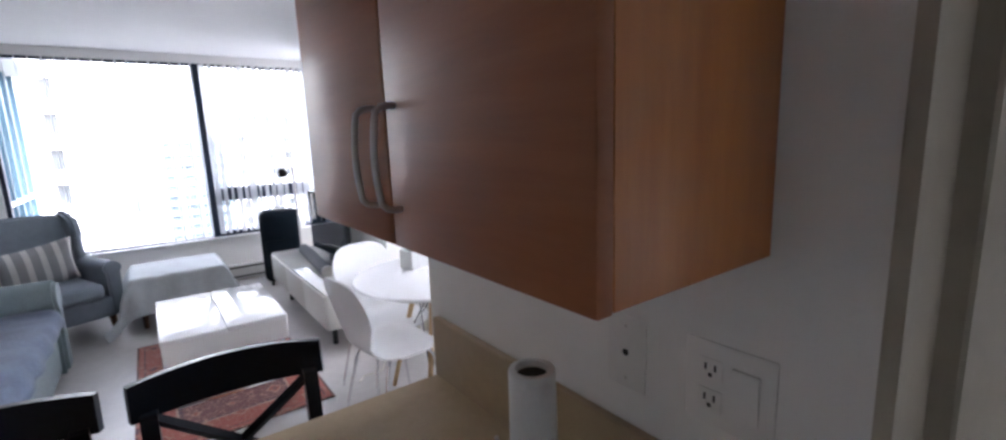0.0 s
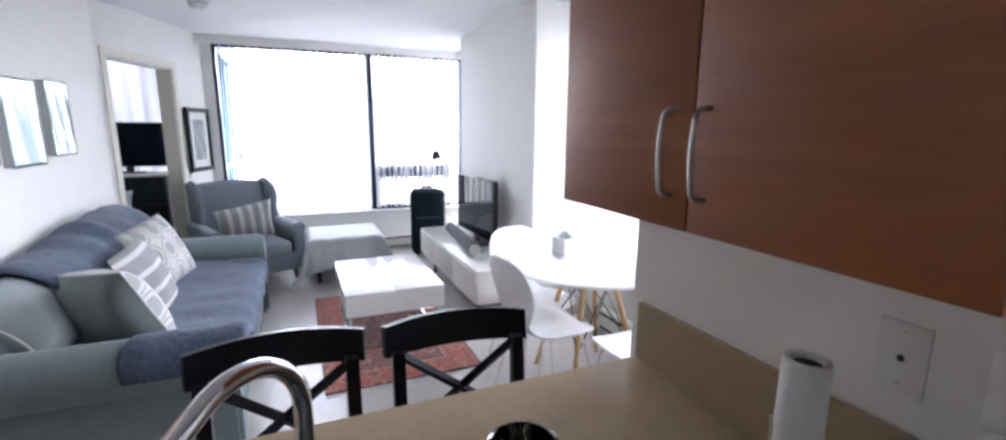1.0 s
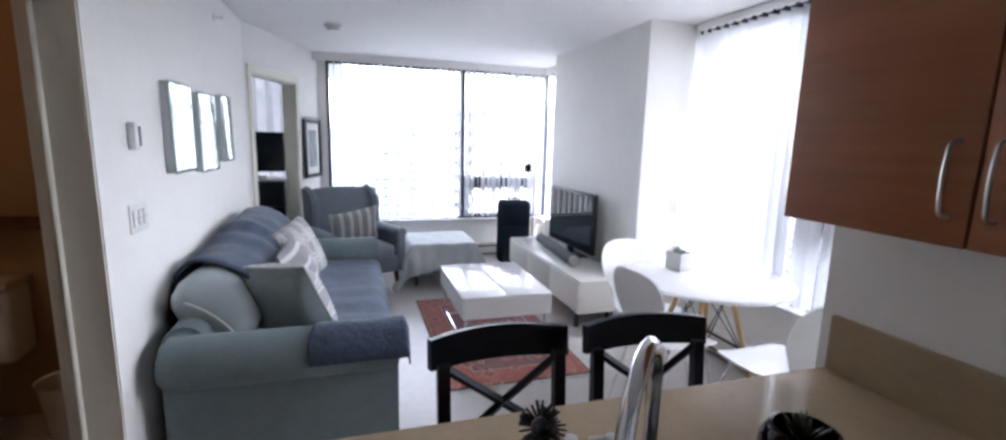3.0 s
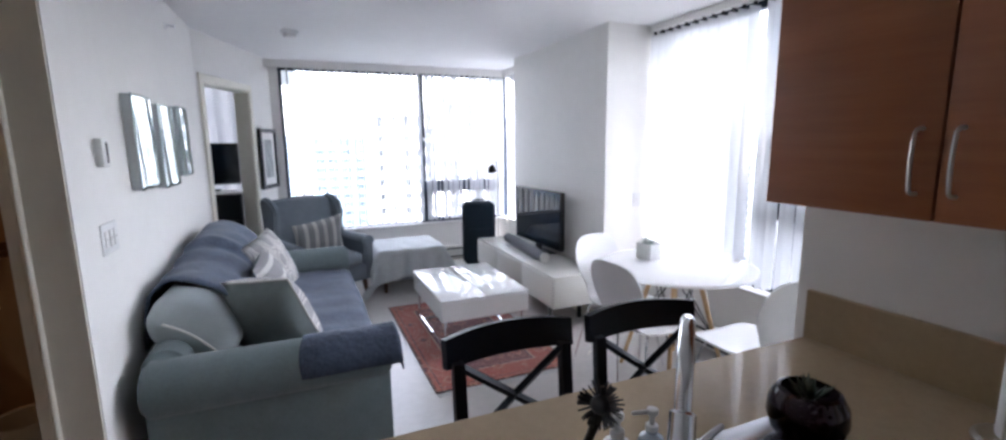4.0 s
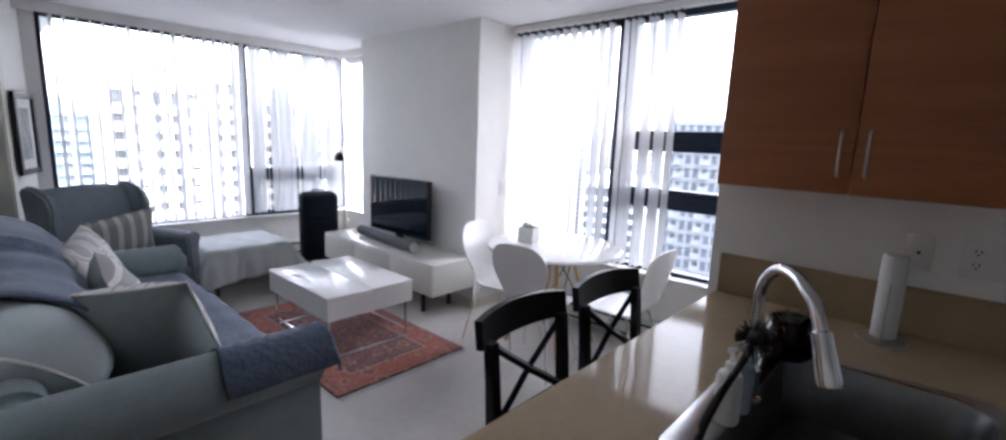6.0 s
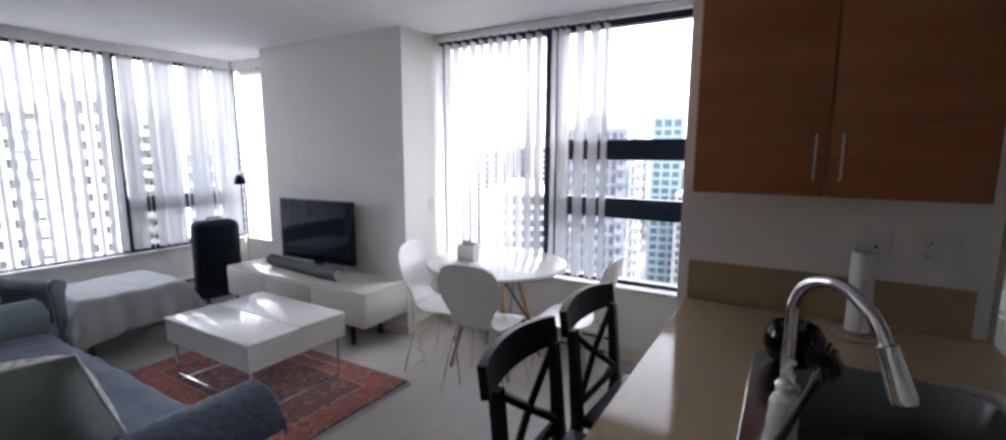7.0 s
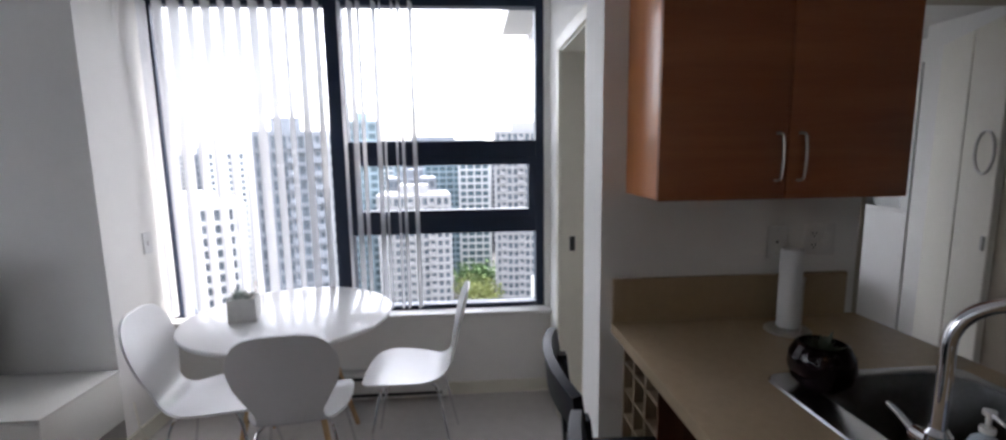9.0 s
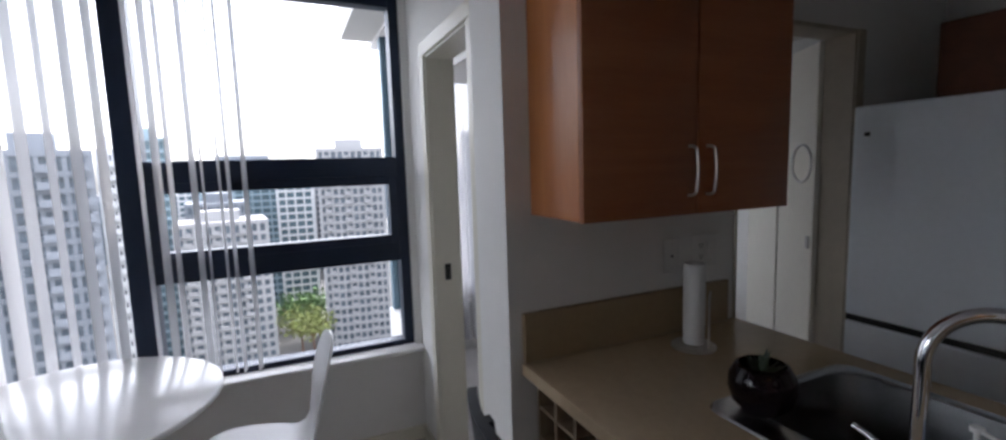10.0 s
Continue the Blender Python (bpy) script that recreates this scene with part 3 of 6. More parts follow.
def sink():
    root = thing("sink", "dark grey steel kitchen sink with a bright rim", "sink")
    def ring(x0, x1, y0, y1, z, r, n=6):
        out = []
        for cx, cy, a0 in ((x1 - r, y1 - r, 0), (x0 + r, y1 - r, 90), (x0 + r, y0 + r, 180), (x1 - r, y0 + r, 270)):
            for k in range(n + 1):
                a = radians(a0 + 90 * k / n)
                out.append((cx + r * math.cos(a), cy + r * math.sin(a), z))
        return out
    def loft(bm, rings, close=True):
        vs = [[bm.verts.new(p) for p in r] for r in rings]
        for u, v in zip(vs, vs[1:]):
            n = len(u)
            for k in range(n):
                bm.faces.new((u[k], u[(k + 1) % n], v[(k + 1) % n], v[k]))
        if close:
            bm.faces.new(vs[-1])
        return bm
    x0, x1, y0, y1 = SX0 + 0.004, SX1 - 0.004, SY0 + 0.004, SY1 - 0.004
    part("basin", loft(B(), [ring(x0 + 0.02, x1 - 0.02, y0 + 0.02, y1 - 0.075, 0.913, 0.09), ring(x0 + 0.03, x1 - 0.03, y0 + 0.03, y1 - 0.085, 0.88, 0.09), ring(x0 + 0.05, x1 - 0.05, y0 + 0.05, y1 - 0.1, 0.74, 0.1), ring(x0 + 0.09, x1 - 0.09, y0 + 0.09, y1 - 0.14, 0.725, 0.1)]), SINKDARK, root)
    part("rim", loft(B(), [ring(x0 - 0.014, x1 + 0.014, y0 - 0.014, y1 + 0.014, 0.9115, 0.05), ring(x0 - 0.010, x1 + 0.010, y0 - 0.010, y1 + 0.010, 0.916, 0.05), ring(x0 + 0.012, x1 - 0.012, y0 + 0.012, y1 - 0.068, 0.916, 0.09), ring(x0 + 0.021, x1 - 0.021, y0 + 0.021, y1 - 0.076, 0.911, 0.09)], False), STEEL, root)
    part("drain", lathe(B(), [(0.04, 0.726), (0.042, 0.730), (0.03, 0.731), (0.01, 0.729)], 20, (1.39, -0.58, 0)), STEEL, root)
    return root


sink()


def faucet(at, rz):
    root = thing("faucet", "chrome gooseneck kitchen faucet with a pull-down head", "faucet", at, rz)
    part("base", lathe(B(), [(0.03, 0), (0.03, 0.008), (0.022, 0.012), (0.02, 0.07), (0.022, 0.075), (0.015, 0.085)], 24), CHROME, root)
    r, h = 0.088, 0.247
    pts = [(0, 0, 0.07), (0, 0, 0.15), (0, 0, h - 0.02)] + [(r - r * math.cos(math.pi * k / 20), 0, h + r * math.sin(math.pi * k / 20)) for k in range(14)]
    pts += [(0.172, 0, 0.298), (0.190, 0, 0.272), (0.205, 0, 0.245)]
    part("neck", tube(B(), pts, 0.0125, 16), CHROME, root)
    part("spray_head", tube(B(), [(0.202, 0, 0.251), (0.2035, 0, 0.248), (0.214, 0, 0.226), (0.240, 0, 0.170), (0.244, 0, 0.160)], [0.013, 0.0185, 0.0185, 0.0225, 0.02], 18), CHROME, root)
    part("lever", tube(B(), [(-0.72 * d, 0.69 * d, z) for d, z in ((0.012, 0.05), (0.045, 0.052), (0.052, 0.055), (0.078, 0.070), (0.105, 0.078))], [0.015, 0.015, 0.009, 0.007, 0.006], 12), CHROME, root)
    return root


faucet((1.321, -0.357, 0.916), -135)


def towel_roll(at):
    root = thing("paper_towel", "white paper towel roll on a metal stand", "paper towel", at)
    part("base", lathe(B(), [(0.07, 0), (0.07, 0.006), (0.062, 0.012), (0.01, 0.014)], 32), NICKEL, root)
    part("rod", tube(B(), [(0, 0, 0.01), (0, 0, 0.24), (0, 0, 0.245)], [0.006, 0.006, 0.003]), NICKEL, root)
    bm = B()
    lathe(bm, [(0.02, 0.016), (0.032, 0.015), (0.0342, 0.02), (0.0348, 0.15), (0.034, 0.276), (0.0325, 0.279), (0.024, 0.279), (0.0235, 0.25)], 36)
    part("roll", bm, PAPER, root)
    part("core", cyl(B(), (0, 0, 0.246), (0, 0, 0.270), 0.0225, None, 24), DARKSLOT, root)
    part("guard", tube(B(), [(-0.062, 0, 0.01), (-0.062, 0, 0.18), (-0.066, 0, 0.2)], 0.003), NICKEL, root)
    return root


towel_roll((2.028, -0.557, 0.911))


def succulent(bm, c, n, r, h, rng):
    for k in range(n):
        a, tilt = 2.4 * k, 0.25 + 0.75 * (k % 7) / 7
        L = r * rng.uniform(0.7, 1.15)
        d = Vector((math.cos(a) * tilt, math.sin(a) * tilt, 1 - 0.55 * tilt)).normalized()
        p = Vector(c)
        side = d.cross(Vector((0, 0, 1))).normalized() * L * 0.13
        nrm = side.cross(d).normalized() * L * 0.07
        m = p + d * L * 0.45
        v = [bm.verts.new(q) for q in (p, m - side, p + d * L, m + side, m + nrm, m - nrm)]
        for i, j in ((1, 4), (4, 3), (3, 5), (5, 1)):
            bm.faces.new((v[0], v[i], v[j])), bm.faces.new((v[2], v[j], v[i]))
    return bm


pot = thing("plant_bowl", "round glossy black bowl with a small succulent", "plant pot", (1.640, -0.375, 0.917))
part("bowl", lathe(B(), [(0.026, 0), (0.044, 0.004), (0.066, 0.026), (0.076, 0.058), (0.073, 0.09), (0.06, 0.114), (0.052, 0.118), (0.05, 0.11), (0.054, 0.095)], 36), BLACKGLAZE, pot)
part("plant", succulent(B(), (0, 0, 0.088), 26, 0.062, 0.1, random.Random(3)), LEAF, pot)


def bottle(label, at, r, h, mt, rz=0):
    root = thing("soap_bottle", label, "bottle", at, rz)
    part("body", lathe(B(), [(r * 0.9, 0), (r, 0.006), (r, h * 0.72), (r * 0.85, h * 0.8), (r * 0.4, h * 0.86), (r * 0.38, h * 0.9)], 24), mt, root)
    bm = B()
    lathe(bm, [(r * 0.45, h * 0.9), (r * 0.45, h * 0.97), (r * 0.18, h * 0.98), (r * 0.18, h * 1.12), (r * 0.4, h * 1.13), (r * 0.4, h * 1.19), (r * 0.1, h * 1.2)], 16)
    cyl(bm, (0, 0, h * 1.16), (r * 1.5, 0, h * 1.14), r * 0.16, r * 0.12, 10)
    part("pump", bm, WHITEPLASTIC, root)
    return root


bottle("white plastic soap bottle with a pump", (1.178, -0.354, 0.917), 0.027, 0.138, WHITEPLASTIC, 200)
bottle("clear plastic soap bottle with a white pump", (1.246, -0.362, 0.917), 0.024, 0.135, CLEARSOAP, 160)


def brush(at):
    root = thing("dish_brush", "black dish brush with a round bristle head", "brush", at)
    part("handle", tube(B(), [(0, 0.004, 0.0), (0, 0.003, 0.02), (0.001, -0.012, 0.07), (0.004, -0.030, 0.12), (0.009, -0.048, 0.165), (0.013, -0.063, 0.21)], [0.007, 0.010, 0.009, 0.0075, 0.007, 0.009], 12), BLACKPLASTIC, root)
    bm, rng = B(), random.Random(5)
    c = Vector((0.014, -0.066, 0.226))
    bmesh.ops.create_icosphere(bm, subdivisions=2, radius=0.016, matrix=Matrix.Translation(c))
    face = Vector((-0.70, -0.60, 0.38)).normalized()
    for k in range(130):
        d = Vector((rng.gauss(0, 1), rng.gauss(0, 1), rng.gauss(0, 1))).normalized()
        d = d - face * (0.72 * d.dot(face))
        cyl(bm, c + d * 0.012, c + d * 0.037, 0.0022, 0.0014, 4)
    part("bristles", bm, BLACKPLASTIC, root)
    return root


brush((1.092, -0.340, 0.917))


def plate(name, label, at, gangs):
    """A wall plate facing -x; gangs: one kind for each 46 mm of width."""
    root = thing(name, label, "wall plate", at)
    w = 0.0355 + 0.023 * (len(gangs) - 1)
    part("plate", box(B(), -0.0035, 0.0, -w, w, -0.058, 0.058, 0.002, 2), PLATE, root)
    for i, kind in enumerate(gangs):
        y = 0.023 * (len(gangs) - 1) - 0.046 * i
        if kind == "outlet":
            for z in (-0.021, 0.021):
                part("socket", box(B(), -0.0050, -0.0036, y - 0.0165, y + 0.0165, z - 0.0145, z + 0.0145, 0.0007), PLATE, root)
                for q in (-0.0065, 0.0065):
                    part("slot", box(B(), -0.0056, -0.0051, y + q - 0.0014, y + q + 0.0014, z - 0.002, z + 0.007), DARKSLOT, root)
                part("slot", cyl(B(), (-0.0056, y, z - 0.008), (-0.0051, y, z - 0.008), 0.003, None, 8), DARKSLOT, root)
        elif kind == "rocker":
            part("rocker", prism(B(), [(-0.0036, -0.033), (-0.005, -0.033), (-0.009, 0.033), (-0.0036, 0.033)], y - 0.0165, y + 0.0165, "y"), PLATE, root)
        else:
            part("jack", cyl(B(), (-0.0048, y, 0.0), (-0.0036, y, 0.0), 0.0055, 0.005, 12), DARKSLOT, root)
            for z in (-0.042, 0.042):
                part("screw", cyl(B(), (-0.0042, y, z), (-0.0036, y, z), 0.0028, None, 8), NICKEL, root)
    return root


plate("wall_jack", "white plate with a round jack over the worktop", (KX, -0.603, 1.185), ("jack",))
plate("wall_outlet", "white double plate with an outlet and a rocker switch", (KX, -0.763, 1.19), ("outlet", "rocker"))

# ---- stools ----
def stool(at, rz, label):
    root = thing("bar_stool", label, "stool", at, rz, "stools at the peninsula")
    part("seat", box(B(), -0.205, 0.205, -0.40, -0.02, 0.60, 0.632, 0.012, 2), BLACKPAINT, root)
    for x in (-0.175, 0.175):
        part("front_leg", tube(B(), [(x, -0.37, 0.60), (x * 1.08, -0.395, 0.0)], [0.019, 0.015], 4), BLACKPAINT, root)
        bm = B()
        prism(bm, [(-0.075, 0.0), (-0.02, 0.60), (-0.012, 0.66), (0.0, 0.80), (0.012, 0.92), (0.042, 0.92), (0.03, 0.80), (0.022, 0.66), (0.018, 0.60), (-0.035, 0.0)], x - 0.017, x + 0.017, "x")
        for v in bm.verts:
            v.co.y = v.co.y if v.co.z > 0.1 else 0.085 + (v.co.y + 0.055)
        part("back_leg", bm, BLACKPAINT, root)
    bm = B()
    def rail(u, v):
        x = (u - 0.5) * 0.415
        return (x, 0.024 + 0.038 * (1 - (2 * u - 1) ** 2) + 0.012 * v, 0.905 + v * (0.085 + 0.012 * (1 - (2 * u - 1) ** 2)))
    sheet(bm, rail, 16, 3, 0.024)
    part("top_rail", bm, BLACKPAINT, root)
    for s in (-1, 1):
        part("cross_slat", tube(B(), [(-0.165 * s, 0.0, 0.67), (0, 0.022, 0.785), (0.165 * s, 0.026, 0.905)], 0.0135, 4), BLACKPAINT, root)
    part("lower_rail", box(B(), -0.16, 0.16, -0.006, 0.016, 0.645, 0.68, 0.004), BLACKPAINT, root)
    for z, y0 in ((0.25, -0.385), (0.3, 0.03)):
        part("stretcher", box(B(), -0.17, 0.17, y0 - 0.01, y0 + 0.01, z - 0.014, z + 0.014, 0.003), BLACKPAINT, root)
    for x in (-0.178, 0.178):
        part("stretcher", tube(B(), [(x, -0.385, 0.19), (x, 0.045, 0.19)], 0.012, 4), BLACKPAINT, root)
    return root


stool((1.26, 0.235, 0), 1, "black painted bar stool with a crossed back")
stool((1.73, 0.215, 0), -3, "black painted bar stool with a crossed back")

# ---- living room ----
def sofa():
    root = thing("sofa", "grey-green slipcovered sofa with rolled arms", "sofa", (0.05, 1.13, 0))
    L, D = 2.25, 0.97
    part("base", box(B(), 0.04, D - 0.02, 0.12, L - 0.12, 0.05, 0.33, 0.03, 3), SOFACLOTH, root)
    # rolled arm outline in y and z
    def arm(y0, s):
        prof = []
        for k in range(15):
            a = radians(-60 + 300 * k / 14)
            prof.append((0.125 + 0.125 * math.cos(a), 0.56 + 0.115 * math.sin(a)))
        prof = [(0.245, 0.05)] + [p for p in prof] + [(0.055, 0.05)]
        bm = B()
        prism(bm, [(y0 + s * p[0], p[1]) for p in prof], 0.02, D + 0.02, "x")
        bmesh.ops.bevel(bm, geom=[e for e in bm.edges if abs(e.verts[0].co.x - e.verts[1].co.x) < 1e-5], offset=0.02, segments=2, affect="EDGES")
        return bm
    part("arm", arm(0.0, 1), SOFACLOTH, root, sharp=50)
    part("arm", arm(L, -1), SOFACLOTH, root, sharp=50)
    bm = B()
    roll = [(0.085 + 0.085 * math.cos(radians(a)), 0.62 + 0.085 * math.sin(radians(a))) for a in range(180, -1, -12)]
    prism(bm, [(0.0, 0.05)] + roll + [(0.22, 0.50), (0.27, 0.30), (0.27, 0.05)], 0.14, L - 0.06, "y")
    bmesh.ops.bevel(bm, geom=[e for e in bm.edges if abs(e.verts[0].co.y - e.verts[1].co.y) < 1e-5], offset=0.03, segments=3, affect="EDGES")
    part("back", bm, SOFACLOTH, root, sharp=80)
    for k in range(2):
        y0 = 0.25 + k * 0.875
        part("seat_cushion", box(B(), 0.25, D, y0, y0 + 0.872, 0.33, 0.475, 0.05, 4), SOFACLOTH, root, sharp=60)
        lean, x, z, h = ((50, 0.172, 0.712, 0.43), (34, 0.175, 0.735, 0.47))[k]
        at = pose(x, y0 + 0.44, z, 0, 0, -90) @ pose(0, 0, 0, lean, 0, 0)
        bc_ = part("back_cushion", cushion(B(), 0.90, h, 0.31, 32, 1.15, 0.006, eu=7, ev=2.0, corner=0.42), LIGHTPILLOW, root, "plump pale grey-green back cushion", at=at, sharp=180)
        seam = [(0.452 - 0.0405 * (1 - q * q), 0.0, q * h / 2 * 0.58) for q in (-1 + i / 8 for i in range(17))]
        part("piping", tube(B(), seam, 0.006, 6), PIPING, bc_)
    for x in (0.08, D - 0.08):
        for y in (0.12, L - 0.12):
            part("foot", cyl(B(), (x, y, 0), (x, y, 0.06), 0.02, 0.028, 12), DARKWOOD, root)
    return root


sofa()
rng = random.Random(8)


def pillow(label, w, h, d, at, rx, ry, rz, material, piping=None, disc=0.0, back=None):
    """A loose cushion: turned about its face first, then leant and swung."""
    root = new("throw_pillow")
    root.empty_display_size = 0.1
    root.matrix_basis = pose(*at, 0, 0, rz) @ pose(0, 0, 0, rx, 0, 0) @ pose(0, 0, 0, 0, ry, 0)
    tagged(root, label, "cushion", "cushions on the seats")
    if back:
        part("front_panel", cushion(B(), w, h, d, disc=disc, sides=(1,)), material, root, sharp=180)
        part("back_panel", cushion(B(), w, h, d, disc=disc, sides=(-1,)), back, root, "plain grey-green back", sharp=180)
    else:
        part("cover", cushion(B(), w, h, d, disc=disc), material, root, sharp=180)
    if piping:
        pts = []
        n = 14
        def edge(u, v):
            x, z = u * w / 2 * (1 - 0.09 * (1 - v * v) * abs(u) ** 3), v * h / 2 * (1 - 0.09 * (1 - u * u) * abs(v) ** 3)
            return (x * (1 - disc + disc * math.sqrt(1 - v * v / 2)), 0, z * (1 - disc + disc * math.sqrt(1 - u * u / 2)))
        for k in range(n):
            pts.append(edge(-1 + 2 * k / n, -1))
        for k in range(n):
            pts.append(edge(1, -1 + 2 * k / n))
        for k in range(n):
            pts.append(edge(1 - 2 * k / n, 1))
        for k in range(n + 1):
            pts.append(edge(-1, 1 - 2 * k / n))
        part("piping", tube(B(), pts, 0.0045, 6), piping, root)
    return root


def stripe_mat(name, a, b, freq, along="X", share=0.66):
    m = mat(name, a, 0.92, var=0.05, bump=0.3, bscale=300)
    n, l = m.node_tree.nodes, m.node_tree.links
    w, tc, cr = n.new("ShaderNodeTexWave"), n.new("ShaderNodeTexCoord"), n.new("ShaderNodeValToRGB")
    l.new(tc.outputs["Object"], w.inputs["Vector"])
    w.inputs["Scale"].default_value, w.inputs["Distortion"].default_value = freq, 0.3
    w.bands_direction = along
    cr.color_ramp.interpolation = "CONSTANT"
    cr.color_ramp.elements[0].color, cr.color_ramp.elements[1].color = (*a, 1), (*b, 1)
    cr.color_ramp.elements[1].position = share
    l.new(w.outputs["Fac"], cr.inputs["Fac"]), l.new(cr.outputs[0], n["Principled BSDF"].inputs["Base Color"])
    return m


def oval_mat(name, a, b, freq, thick):
    m = mat(name, a, 0.92, var=0.05, bump=0.3, bscale=300)
    n, l = m.node_tree.nodes, m.node_tree.links
    v, tc, mp, cr = n.new("ShaderNodeTexVoronoi"), n.new("ShaderNodeTexCoord"), n.new("ShaderNodeMapping"), n.new("ShaderNodeValToRGB")
    mp.inputs["Scale"].default_value = (1, 0.05, 0.75)
    l.new(tc.outputs["Object"], mp.inputs["Vector"]), l.new(mp.outputs[0], v.inputs["Vector"])
    v.inputs["Scale"].default_value, v.inputs["Randomness"].default_value = freq, 0.05
    e = cr.color_ramp.elements
    cr.color_ramp.interpolation = "CONSTANT"
    e[0].color, e[1].color, e[1].position = (*a, 1), (*b, 1), 0.30
    for p, c in ((0.30 + thick, a), (0.36 + thick, b)):
        e.new(p).color = (*c, 1)
    l.new(v.outputs["Distance"], cr.inputs["Fac"]), l.new(cr.outputs[0], n["Principled BSDF"].inputs["Base Color"])
    return m


STRIPE = stripe_mat("striped_cloth", (0.30, 0.30, 0.30), (0.62, 0.60, 0.57), 3.4)
BANDS = stripe_mat("banded_cloth", (0.29, 0.285, 0.29), (0.60, 0.585, 0.57), 3.0, "Z", 0.84)
OVAL = oval_mat("trellis_cloth", (0.36, 0.355, 0.36), (0.60, 0.585, 0.57), 8.5, 0.11)
pillow("trellis-patterned cushion with a plain grey-green back", 0.52, 0.48, 0.27, (0.515, 1.60, 0.690), 24, -8, -36, OVAL, PIPING, 0.22, GREYPILLOW)
pillow("grey cushion with pale bands leaning on the sofa back", 0.43, 0.43, 0.17, (0.53, 2.06, 0.705), 22, 6, -96, BANDS, None, 0.22, GREYPILLOW)
pillow("pale oval-patterned cushion at the far sofa arm", 0.45, 0.45, 0.17, (0.50, 2.50, 0.745), 22, 10, -112, OVAL, None, 0.22)


def drape(name, label, fn, nu, nv, material, thick=0.012):
    ob = part(name, sheet(B(), fn, nu, nv), material, sharp=180)
    m = ob.modifiers.new("thickness", "SOLIDIFY")
    m.thickness, m.offset, m.thickness_clamp = thick, 0.0, 1.0
    return tagged(ob, label, "throw")


def back_throw(u, v):
    # over the leaning back cushions and down onto the seat
    prof = [(0.022, 0.62), (0.026, 0.78), (0.045, 0.865), (0.10, 0.912), (0.165, 0.922), (0.24, 0.905), (0.325, 0.862), (0.395, 0.79), (0.44, 0.70), (0.48, 0.60), (0.56, 0.515), (0.70, 0.497), (0.88, 0.497), (1.03, 0.49), (1.055, 0.40)]
    s = v * (len(prof) - 1)
    i = min(int(s), len(prof) - 2)
    f = s - i
    x, z = (prof[i][j] * (1 - f) + prof[i + 1][j] * f for j in (0, 1))
    y = 1.555 + u * 1.60 + 0.03 * math.sin(v * 7) - 0.05 * max(0.0, v - 0.6)
    rise = 0.065 * min(1.0, max(0.0, (y - 2.0) / 0.35)) - 0.03 * math.exp(-((y - 2.25) / 0.06) ** 2) - 0.20 * max(0.0, (y - 3.02) / 0.12)
    z += rise * max(0.0, min(1.0, (z - 0.6) / 0.25))
    fold = 0.010 * math.sin(5 * y + 9 * v) * math.sin(math.pi * v) + 0.006 * math.sin(23 * y - 6 * v)
    return (x + 0.012 * noise.noise((y * 6, v * 5, 1)) + fold, y, z + 0.014 * noise.noise((y * 5, v * 6, 4)) + 0.6 * abs(fold))


drape("sofa_throw", "navy blue quilted throw over the sofa back and seat", back_throw, 30, 36, NAVYTHROW)


def arm_throw(u, v):
    a = radians(-68 + 166 * v)
    s = 0.66 + u * 0.46 + 0.012 * math.sin(v * 6)
    over = max(0.0, s - 1.075)
    r = 0.128 + 0.002 * math.sin(u * 9)
    w = 0.006 * noise.noise((u * 9, v * 7, 9)) + 0.004 * noise.noise((u * 26, v * 22, 3))
    y = 1.255 - (r + abs(w)) * math.sin(a)
    z = 0.56 + (r + abs(w)) * math.cos(a) * 0.93 - over * 0.9
    return (min(s, 1.075) + 0.30 * over, y, z)


drape("arm_throw", "navy blue quilted throw folded over the sofa arm", arm_throw, 44, 44, NAVYTHROW, 0.010)


